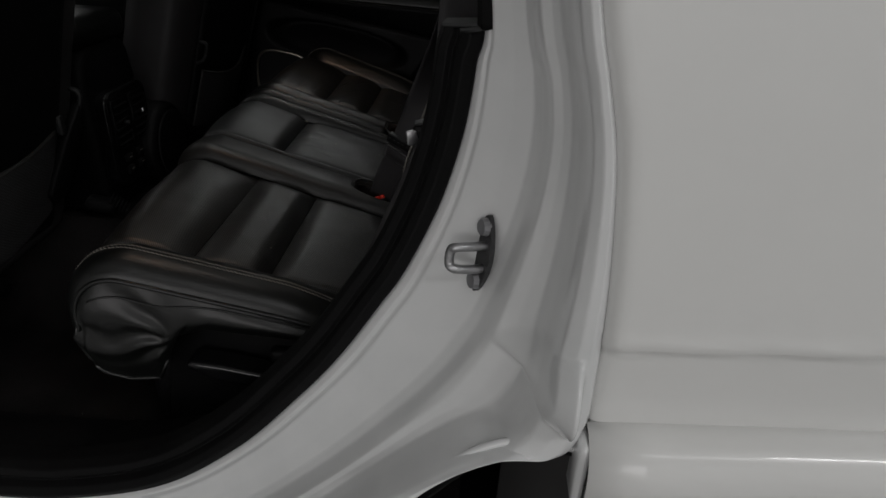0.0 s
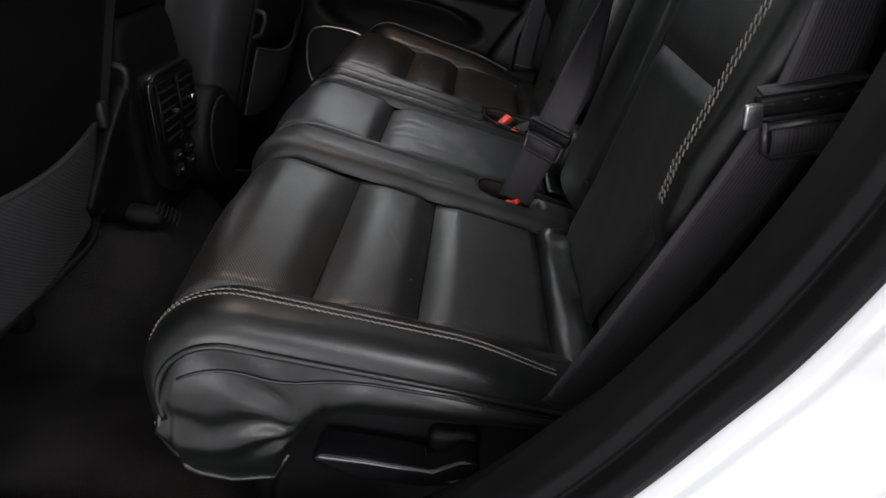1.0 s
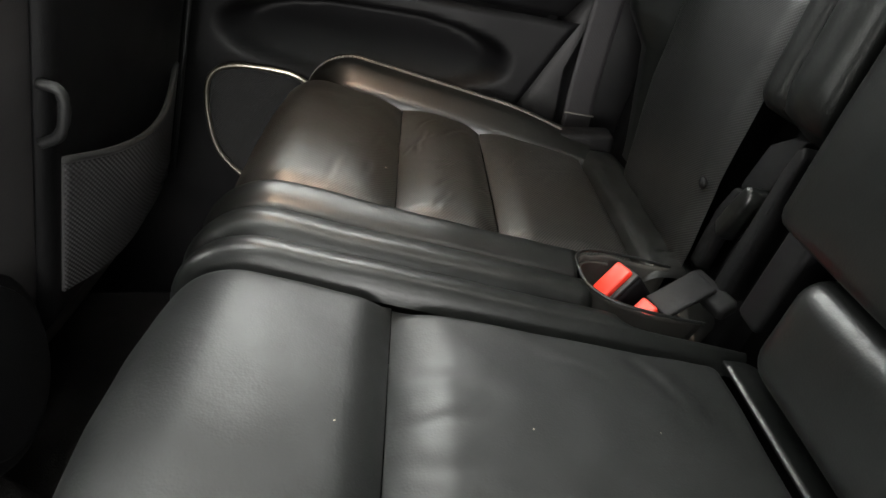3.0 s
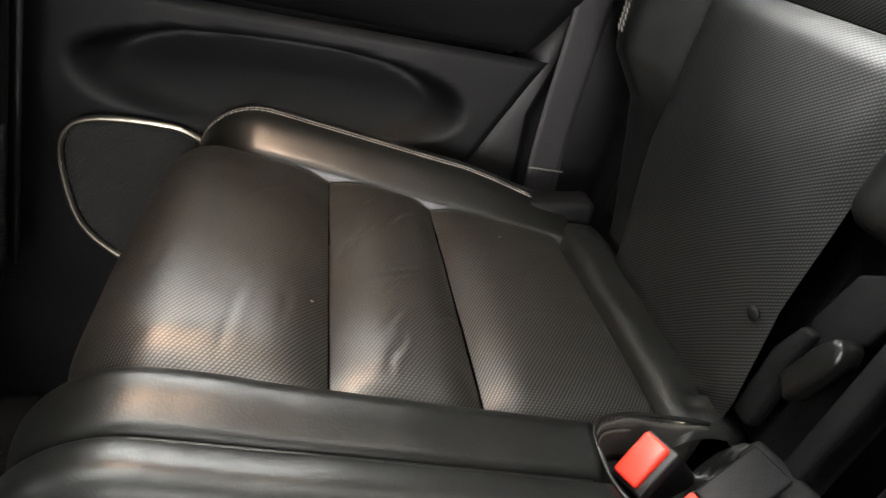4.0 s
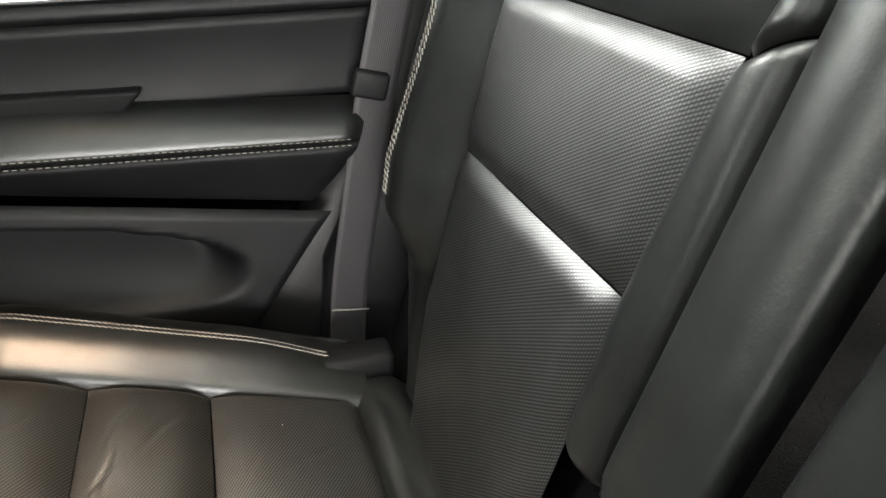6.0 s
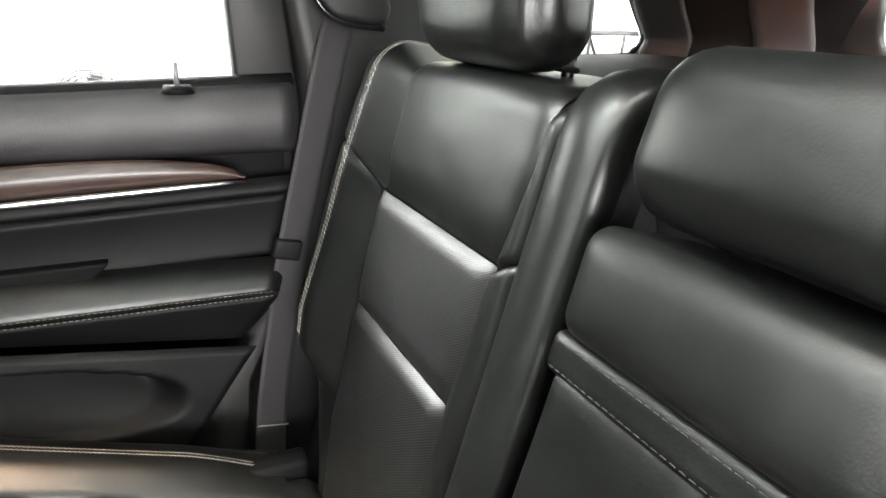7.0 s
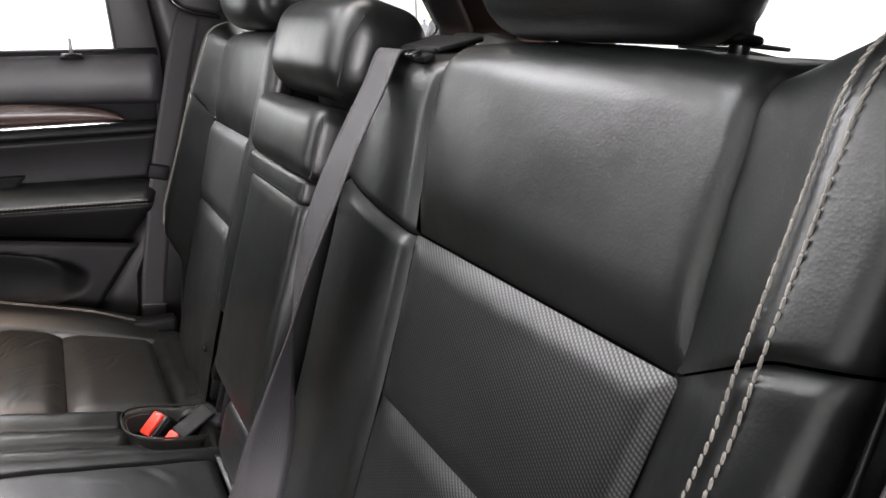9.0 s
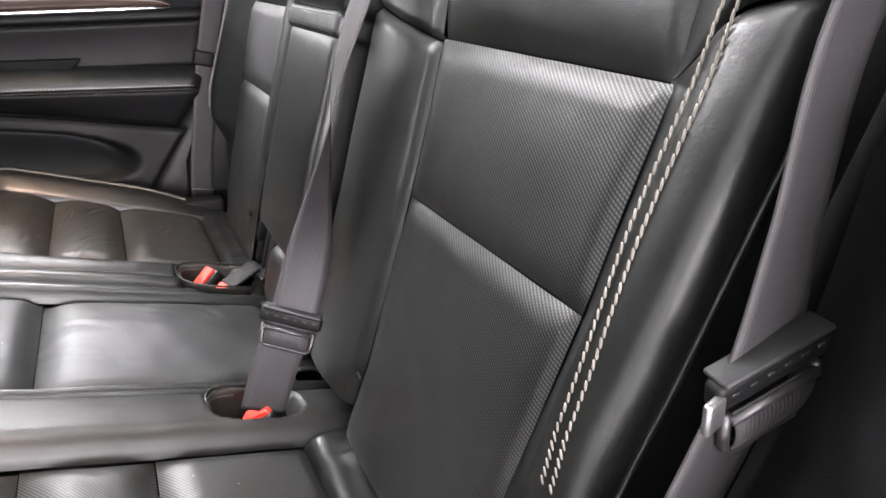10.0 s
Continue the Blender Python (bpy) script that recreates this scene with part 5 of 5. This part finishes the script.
# side trim below and behind the quarter window
part("quarter_ledge", sheet(lambda u, v: (0.30 + 0.80 * u, 0.80 - 0.13 * v - 0.02 * math.sin(math.pi * u), 1.303 - 0.035 * v ** 2 + 0.012 * u), 24, 14, 0.006), PLASTIC, lining)
part("cargo_side", sheet(lambda u, v: (0.24 + 0.86 * u, 0.672 + 0.03 * v - 0.03 * math.sin(math.pi * v), 1.27 - 0.85 * v), 24, 20, 0.006), PLASTIC, lining, "dark cargo side panel")


def dpost(u, v):
    """The rear post between the quarter window and the tailgate glass."""
    z = 1.30 + 0.36 * u
    xa = lerp(z, [1.30, 1.342, 1.449, 1.62], [0.735, 0.762, 0.688, 0.57])
    xb = lerp(z, [1.30, 1.45, 1.62], [1.10, 1.04, 0.93])
    x = xa + (xb - xa) * v
    return (x, lerp(v, [0, 0.25, 0.6, 1], [0.795, 0.745, 0.690, 0.575]) - 0.10 * max(0, z - 1.40), z)


part("rear_post", sheet(dpost, 30, 30, 0.006), RUBBER, lining, "dark rear pillar cover")


def post_band(v0, v1, lift):
    """A strip of trim on the rear post, proud of it by lift."""
    return sheet(lambda u, v: Vector(dpost(u, v0 + (v1 - v0) * v)) + Vector((-0.4, -0.9, 0)) * lift * quarter(v, 0.12) * quarter(1 - v, 0.12), 30, 14, 0.005)


part("post_trim", post_band(0.01, 0.24, 0.010), PILLARM, lining, "dark trim beside the quarter window")
part("post_panel", post_band(0.56, 0.80, 0.016), VINYL, lining, "grey-brown raised post panel")
part("corner_cover", sheet(lambda u, v: (1.10 + 0.02 * u, 0.60 + 0.21 * u, 0.95 + 0.42 * v), 6, 6, 0.01), PLASTIC, lining, "dark corner cover beside the tailgate")
part("post_seam", tube([Vector(dpost(0.17, 0.57 + 0.22 * k / 20)) + Vector((-0.0066, -0.0155, 0)) for k in range(21)], 0.0016, 6), RUBBER, lining)
part("post_handle", placed(rbox(0.05, 0.014, 0.022, 0.006, seg=3), pose(0.985, 0.60, 1.315, 0, 0, -40)), RUBBER, lining, "small dark hook on the pillar")
qg = bmesh.new()
qv = [qg.verts.new(p) for p in ((0.28, 0.800, 1.305), (0.74, 0.800, 1.312), (0.765, 0.800, 1.342), (0.69, 0.800, 1.449), (0.57, 0.800, 1.62), (0.22, 0.800, 1.62))]
pane = qg.faces.new(qv)
qg.normal_update()
bmesh.ops.solidify(qg, geom=[pane], thickness=0.004)
quarter_glass = part("quarter_glass", qg, GLASS, lining, "clear quarter window glass", flat=True)
quarter_glass.visible_shadow = False
edge = curve_pts([(0.42, 0.792, 1.306), (0.70, 0.792, 1.310), (0.742, 0.792, 1.320), (0.760, 0.79, 1.345), (0.74, 0.787, 1.385), (0.688, 0.78, 1.449), (0.58, 0.764, 1.61)], 40)
part("glass_rubber", tube(edge, 0.006, 6), RUBBER, lining)
part("roof_rail", tube([(-1.0, 0.735, 1.61), (0.1, 0.735, 1.635), (0.6, 0.72, 1.62), (1.0, 0.62, 1.57)], 0.035, 8), HEADL, lining)

tail = empty("tailgate", "black trimmed tailgate with a wide rear window", "tailgate")


def tail_frame(u, v):
    """Trim round the rear glass: outer edge v 1, inner edge v 0; u runs round it."""
    a = u * math.tau
    ca, sa = math.cos(a), math.sin(a)
    ex = 0.28
    hy, hz, zc = 0.545 + 0.15 * v, 0.150 + 0.09 * v, 1.455
    yy = math.copysign(abs(ca) ** ex, ca) * hy
    zz = zc + math.copysign(abs(sa) ** ex, sa) * hz
    return (1.055 - 0.03 * v + 0.20 * (1.455 - zz) - 0.02 * math.sin(math.pi * v), yy, zz)


part("window_trim", sheet(tail_frame, 120, 12, 0.006), PILLARM, tail, "black trim round the rear window")
part("lower_trim", sheet(lambda u, v: (1.10 + 0.03 * math.sin(math.pi * v), -0.68 + 1.36 * u, 1.24 - 0.8 * v), 20, 14, 0.01), PLASTIC, tail, "dark lower tailgate trim")
part("rear_glass", sheet(lambda u, v: (1.045 + 0.06 - 0.055 * v, -0.56 + 1.12 * u, 1.28 + 0.34 * v), 10, 8, 0.004), GLASS, tail, "clear rear window glass", flat=True).visible_shadow = False
wiper = empty("rear_wiper", "black rear wiper resting on the glass", "wiper")
part("arm", tube([(1.135, 0.05, 1.285), (1.13, 0.20, 1.312), (1.125, 0.34, 1.318)], [0.010, 0.008, 0.004], 8), RUBBER, wiper)
part("blade", tube([(1.125, 0.08, 1.318), (1.122, 0.22, 1.328), (1.122, 0.36, 1.322)], [0.004, 0.007, 0.003], 8), RUBBER, wiper)

# near side of the cargo space and roof edge, closing the shell
part("near_side", sheet(lambda u, v: (0.19 + 0.91 * u, -0.70 - 0.03 * math.sin(math.pi * v), 1.66 - 1.2 * v), 10, 10, 0.01), PILLARM, lining, "dark near pillar and cargo side")
part("cargo_floor", placed(rbox(0.86, 1.34, 0.02, 0.004), Matrix.Translation((0.68, 0.0, 0.80))), CARPET, lining, "dark carpeted cargo floor")
near = empty("belt_pillar", "dark pillar cover beside the near belt", "interior trim", kind="structure")
part("cover", sheet(lambda u, v: (lerp(0.62 + 0.98 * u, [0.62, 0.72, 0.8, 0.9, 0.97, 1.07, 1.13, 1.22, 1.42, 1.6], [-0.2, -0.10, -0.03, 0.045, 0.085, 0.115, 0.13, 0.137, 0.11, 0.05]) + 0.16 * v, -0.69 + 0.05 * v, 0.62 + 0.98 * u), 40, 12, 0.005), PILLARM, near)


# ---------------------------------------------------------------- front seats and console
RECL = [(0.140 + 0.085 * math.cos(k * math.tau / 28), 0.752 + 0.096 * math.sin(k * math.tau / 28)) for k in range(28)]


def front_seat(y0, y1, lean_x, inner_low, label):
    """Rear side of a front seat: padded sides, hard back, net pocket, bag hook. inner_low: -1 where its inner side has the lower y."""
    st = empty("front_seat", label, "car seat", "front seats")
    yc, hw = (y0 + y1) / 2, (y1 - y0) / 2

    def xb(z):
        return lean_x + 0.30 * (z - 0.95)

    def body(u, v):
        z = 0.69 + 0.83 * u
        k = v * 2 - 1
        w = hw * (1.0 - 0.10 * smooth((z - 1.2) / 0.3) - 0.05 * smooth((0.75 - z) / 0.15))
        a = k * math.pi * 0.62
        y = yc + w * math.copysign(abs(math.sin(min(abs(a), math.pi / 2))) ** 0.6, k)
        d = 0.0 if abs(a) < math.pi / 2 else (abs(a) - math.pi / 2) * 0.5
        x = xb(z) - 0.055 * (1 - abs(math.cos(min(abs(a), math.pi / 2))) ** 0.5) - d
        return (x + ripple((z, y, 0), 0.0012, 12), y, z)
    part("back_cushion", sheet(lambda u, v: body(u, 0.061 + 0.878 * v), 60, 60, 0.006), VINYL, st, "grey-black vinyl seat back")
    for a, b in ((0.0, 0.0595), (0.9405, 1.0)):
        part("side_bolster", sheet(lambda u, v: Vector(body(u, a + (b - a) * v)) + Vector((0.007 * math.sin(math.pi * v) ** 0.5, 0, 0)), 60, 14, 0.006), LEATHER, st, "black leather side bolster")
        part("seam_cord", tube([Vector(body(k / 40, 0.060 if a < 0.5 else 0.940)) + Vector((0.002, 0, 0)) for k in range(41)], 0.0022, 6), RUBBER, st)

    def hard(u, v):
        z = 0.715 + 0.665 * u
        y = yc + (v - 0.5) * 2 * (hw - 0.085)
        e = quarter(u * 0.72, 0.02) * quarter((1 - u) * 0.72, 0.05) * quarter(v * 0.4, 0.02) * quarter((1 - v) * 0.4, 0.02)
        return (xb(z) + 0.004 + 0.010 * e, y, z)
    part("back_panel", sheet(hard, 40, 30, 0.004), PLASTIC, st, "black hard back panel")

    def net(u, v):
        y = yc + (v - 0.5) * 2 * (hw - 0.105)
        top = (0.905 if inner_low > 0 else 0.893) - (0.008 if inner_low > 0 else 0.030) * math.sin(math.pi * v)
        low = 0.755 - 0.03 * math.sin(math.pi * v)
        z = low + (top - low) * u
        return (xb(z) + 0.018 + 0.026 * math.sin(math.pi * v) * (0.35 + 0.65 * u), y, z)
    pocket_net = part("net_pocket", sheet(net, 30, 40, 0.003), NETM, st, "black elastic net pocket")
    part("net_hem", tube([Vector(net(1.0, k / 30)) for k in range(31)], 0.004, 6), DARKTHREAD, pocket_net)
    ye = yc - (hw - 0.082) if inner_low < 0 else yc + (hw - 0.058)
    for yy in (ye,):
        hk = curve_pts([(xb(0.965) + 0.012, yy, 0.968), (xb(0.96) + 0.028, yy, 0.962), (xb(0.95) + 0.03, yy, 0.945), (xb(0.93) + 0.026, yy, 0.925), (xb(0.92) + 0.012, yy, 0.918)], 16)
        part("bag_hook", tube(hk, 0.005, 6), GREYPL, st, "small grey bag hook")
    yo = y1 - 0.06 if inner_low < 0 else y0 + 0.06
    part("panel_edge", tube([(xb(z) + 0.014, yo, z) for z in (0.72, 0.80, 0.90, 1.0, 1.1)], 0.0035, 6), GREYPL, st)
    if inner_low > 0:
        edge_line = [(-0.271, 0.795), (-0.262, 0.82), (-0.232, 0.89), (-0.204, 0.940), (-0.196, 0.946), (-0.188, 0.940), (-0.186, 0.90), (-0.20, 0.82), (-0.225, 0.775), (-0.25, 0.77)]
        rail = slab(edge_line, "x", 0.0, 0.016, 0.004, 2)
        for v in rail.verts:
            v.co.x += xb(v.co.z) + 0.018
        part("pocket_rail", rail, PLASTIC, st, "black plastic rail beside the net")
        part("net_clip", placed(rbox(0.012, 0.014, 0.035, 0.003), Matrix.Translation((xb(0.91) + 0.024, -0.238, 0.915))), GREYPL, st)
    # recliner cover at the seat's inner foot and the cushion
    yi = y0 + 0.02 if inner_low < 0 else y1 - 0.02
    if inner_low < 0:
        part("recliner_cover", slab(RECL, "x", -0.68, -0.575, 0.016, 4), PLASTIC, st, "rounded black recliner cover")
        part("recliner_face", slab([(0.140 + 0.80 * (y - 0.140), 0.752 + 0.80 * (z - 0.752)) for y, z in RECL], "x", -0.578, -0.570, 0.004, 4), PLASTIC, st, "raised black disc on the recliner cover")
    part("seat_cushion", placed(rbox(0.5, 2 * hw - 0.02, 0.16, 0.05, seg=4), Matrix.Translation((lean_x - 0.36, yc, 0.72))), LEATHER, st)
    part("seat_rail", placed(rbox(0.36, 0.035, 0.04, 0.014, seg=3), Matrix.Translation((lean_x - 0.43, yo, 0.50))), RUBBER, st)
    part("seat_rail", placed(rbox(0.36, 0.035, 0.04, 0.014, seg=3), Matrix.Translation((lean_x - 0.43, yi, 0.51))), RUBBER, st)
    return st


front_seat(0.150, 0.665, -0.535, -1, "black leather front seat back with net pocket and hook")
front_seat(-0.67, -0.140, -0.585, 1, "black leather front seat back with a net pocket and thin hook")

# housing in the lining for the added, unseen dome lamp
dome = empty("added_dome_housing", "small charcoal housing for the added dome lamp, out of view", "ceiling lamp")
part("housing", placed(rbox(0.13, 0.33, 0.012, 0.005), Matrix.Translation((0.12, 0.02, 1.657))), HEADL, dome)

# lint and crumbs lying on the seats
rnd = random.Random(9)
lint = bmesh.new()
for _ in range(13):
    s, y = rnd.uniform(0.03, 0.30), rnd.choice((rnd.uniform(-0.44, -0.24), rnd.uniform(0.29, 0.50), rnd.uniform(-0.06, 0.10)))
    p = (ncpt if y < -0.2 else cpt)(s, y, 0.0045 if abs(y - 0.02) > 0.15 else 0.010)
    bead = bmesh.new()
    bmesh.ops.create_icosphere(bead, subdivisions=1, radius=rnd.uniform(0.0003, 0.0006))
    placed(bead, pose(p.x, p.y, p.z, 0, 0, rnd.uniform(0, 180)) @ Matrix.Diagonal((rnd.uniform(1, 3), 1, 0.6, 1)))
    join(lint, bead)
tagged(finish("lint", lint, BEIGE), "tiny pale lint specks lying on the black seats", "lint", kind="stuff")

console = empty("centre_console", "gloss black rear console with air vents and switches", "console")


def con_outline(r=0.028, y0=-0.052, y1=0.104, z0=0.712, z1=0.912):
    out = []
    for cy, cz, a0 in ((y1 - r, z0 + r, -90), (y1 - r, z1 - r, 0), (y0 + r, z1 - r, 90), (y0 + r, z0 + r, 180)):
        out += [(cy + r * math.cos(math.radians(a0 + 15 * k)), cz + r * math.sin(math.radians(a0 + 15 * k))) for k in range(7)]
    return out


part("body", slab([(-0.060, 0.655), (0.110, 0.655), (0.118, 0.68), (0.125, 0.92), (0.115, 0.975), (0.095, 1.0), (-0.045, 1.0), (-0.065, 0.975), (-0.075, 0.92), (-0.070, 0.68)], "x", -1.0, -0.625, 0.02, 3), PLASTIC, console, "black moulded console body")
part("lid", placed(rbox(0.36, 0.19, 0.06, 0.025, seg=4), Matrix.Translation((-0.80, 0.025, 1.025))), LEATHER, console, "black leather armrest lid")
part("fascia", slab(con_outline(), "x", -0.64, -0.603, 0.006, 3), PIANO, console, "gloss black vent fascia")
rim = [(-0.602, y, z) for y, z in con_outline(0.026, -0.050, 0.102, 0.714, 0.910)]
part("rim", tube(rim, 0.0011, 6, True), PIANO, console, "thin gloss black rim")
for y0v in (-0.038, 0.034):
    well = part("vent_well", placed(rbox(0.012, 0.058, 0.098, 0.004), Matrix.Translation((-0.603, y0v + 0.027, 0.845))), RUBBER, console)
    for k in range(6):
        part("vane", placed(rbox(0.010, 0.052, 0.0035, 0.001), pose(-0.598, y0v + 0.027, 0.806 + 0.0155 * k, 0, 25, 0)), RUBBER, well)
    part("vent_frame", tube([(-0.597, y0v - 0.003 + 0.060 * a, 0.795 + 0.101 * b) for a, b in ((0, 0), (1, 0), (1, 1), (0, 1))], 0.0016, 5, True), PIANO, well)
part("vent_tab", placed(rbox(0.014, 0.012, 0.010, 0.003), Matrix.Translation((-0.590, 0.058, 0.852))), CHROME, console, "bright vent tab")
part("vent_tab", placed(rbox(0.012, 0.010, 0.008, 0.003), Matrix.Translation((-0.590, -0.006, 0.846))), GREYPL, console)
for k in range(2):
    for j in range(2):
        key = part("switch", placed(rbox(0.008, 0.022, 0.018, 0.003), Matrix.Translation((-0.600, -0.02 + 0.045 * k + 0.012, 0.742 + 0.026 * j))), PLASTIC, console)
        part("switch_mark", placed(rbox(0.002, 0.009, 0.0022, 0.0003), Matrix.Translation((-0.5955, -0.02 + 0.045 * k + 0.012, 0.744 + 0.026 * j))), THREAD, key)
part("socket_mark", placed(rbox(0.002, 0.004, 0.020, 0.0003), Matrix.Translation((-0.599, 0.082, 0.748))), THREAD, console)
duct = empty("floor_duct", "ribbed black air duct at the foot of the console", "air duct")
part("duct_body", placed(rbox(0.06, 0.045, 0.028, 0.0135, seg=5), pose(-0.630, -0.092, 0.694, 0, 15, 15)), RUBBER, duct)
for k in range(6):
    part("rib", placed(rbox(0.004, 0.040, 0.010, 0.0015), pose(-0.612 + 0.006 * k, -0.082, 0.704 - 0.004 * k, 0, 30, 18)), PLASTIC, duct)

# ---------------------------------------------------------------- things in the hall
table = empty("work_table", "dark folding work table with a thin top against the wall", "table")
part("tabletop", placed(rbox(1.5, 0.60, 0.035, 0.012), Matrix.Translation((3.02, 4.25, 1.262))), DARKMET, table, "dark grey tabletop")
for lx in (2.45, 2.80, 3.25, 3.60):
    part("leg", tube([(lx, 4.02, 1.244), (lx + 0.16, 4.25, 0.62), (lx, 4.48, 0.012)], 0.013, 6), DARKMET, table)
    part("leg", tube([(lx, 4.48, 1.244), (lx + 0.16, 4.25, 0.62), (lx, 4.02, 0.012)], 0.013, 6), DARKMET, table)
picture = empty("framed_picture", "thin dark framed paper print leaning on the wall", "picture")
part("frame", placed(rbox(0.46, 0.02, 0.44, 0.006), pose(3.0, 4.62, 1.51, -8, 0, 0)), INK, picture)
part("print", placed(rbox(0.43, 0.006, 0.41, 0.002), pose(3.0, 4.607, 1.51, -8, 0, 0)), PAPER, picture, "pale printed sheet")
part("print_block", placed(rbox(0.16, 0.004, 0.16, 0.002), pose(2.98, 4.602, 1.53, -8, 0, 0)), INKPALE, picture)


def bottle(x, y, h, r, mat, cap, label):
    b = empty("bottle", label, "bottle", "bottles on the table")
    bm = bmesh.new()
    prof = [(r * 0.96, 0.0), (r, 0.01), (r, h * 0.6), (r * 0.85, h * 0.7), (r * 0.4, h * 0.8), (r * 0.36, h * 0.86)]
    rings = [[bm.verts.new((x + q * math.cos(k * math.tau / 12), y + q * math.sin(k * math.tau / 12), 1.281 + z)) for k in range(12)] for q, z in prof]
    for a, c in zip(rings, rings[1:]):
        for k in range(12):
            bm.faces.new((a[k], a[(k + 1) % 12], c[(k + 1) % 12], c[k]))
    bm.faces.new(rings[0])
    bm.faces.new(rings[-1])
    flask = part("flask", bm, mat, b)
    cb = bmesh.new()
    bmesh.ops.create_cone(cb, cap_ends=True, segments=12, radius1=r * 0.42, radius2=r * 0.38, depth=h * 0.16)
    part("cap", placed(cb, Matrix.Translation((x, y, 1.281 + h * 0.93))), cap, flask)


bottle(2.42, 4.2, 0.15, 0.028, REDPL, INK, "red spray bottle on the work table")
bottle(2.60, 4.15, 0.16, 0.032, INK, INK, "dark bottle on the work table")
bottle(2.70, 4.2, 0.18, 0.032, INK, YELLOW, "dark bottle with a yellow cap on the work table")
bottle(2.80, 4.12, 0.15, 0.032, YELLOW, INK, "yellow bottle on the work table")
bottle(2.92, 4.1, 0.08, 0.05, YELLOW, YELLOW, "low yellow tub on the work table")
tray = tagged(finish("storage_tray", placed(rbox(0.3, 0.25, 0.07, 0.02), Matrix.Translation((3.18, 4.15, 1.316))), WALLM), "white plastic tray on the work table", "tray")
fan = empty("shop_fan", "round floor fan with a yellow rim", "fan")
FX, FZ, FR = -0.26, 0.845, 0.19
part("rim", tube([(FX + FR * math.cos(k * math.tau / 40), 3.9, FZ + FR * math.sin(k * math.tau / 40)) for k in range(40)], 0.013, 8, True), YELLOW, fan, "yellow rim")
for q in (0.03, 0.05, 0.07, 0.09, 0.11, 0.13, 0.15, 0.17):
    part("guard_ring", tube([(FX + q * math.cos(k * math.tau / 30), 3.88, FZ + q * math.sin(k * math.tau / 30)) for k in range(30)], 0.0055, 5, True), DARKMET, fan)
for k in range(16):
    a = k * math.tau / 16
    part("guard_wire", tube([(FX + 0.03 * math.cos(a), 3.87, FZ + 0.03 * math.sin(a)), (FX + FR * math.cos(a), 3.9, FZ + FR * math.sin(a))], 0.004, 5), DARKMET, fan)
for k in range(5):
    a = k * math.tau / 5
    part("blade", placed(rbox(0.13, 0.012, 0.075, 0.005), pose(FX + 0.09 * math.cos(a), 3.96, FZ + 0.09 * math.sin(a), 25, -math.degrees(a), 0)), DARKMET, fan, "dark grey fan blade")
part("stand", tube([(FX - 0.2, 3.9, 0.02), (FX - 0.215, 3.9, FZ), (FX - 0.19, 3.9, FZ)], 0.014, 6), DARKMET, fan)
part("stand", tube([(FX + 0.2, 3.9, 0.02), (FX + 0.215, 3.9, FZ), (FX + 0.19, 3.9, FZ)], 0.014, 6), DARKMET, fan)
shutter = empty("roller_door", "white slatted roller door in the far wall", "roller door", kind="structure")
part("curtain", placed(rbox(3.9, 0.012, 2.62, 0.002), Matrix.Translation((-1.6, 4.99, 1.32))), GREYMET, shutter)
for k in range(26):
    part("slat", placed(rbox(3.9, 0.03, 0.093, 0.010), Matrix.Translation((-1.6, 4.966, 0.06 + 0.1 * k))), WALLM, shutter)
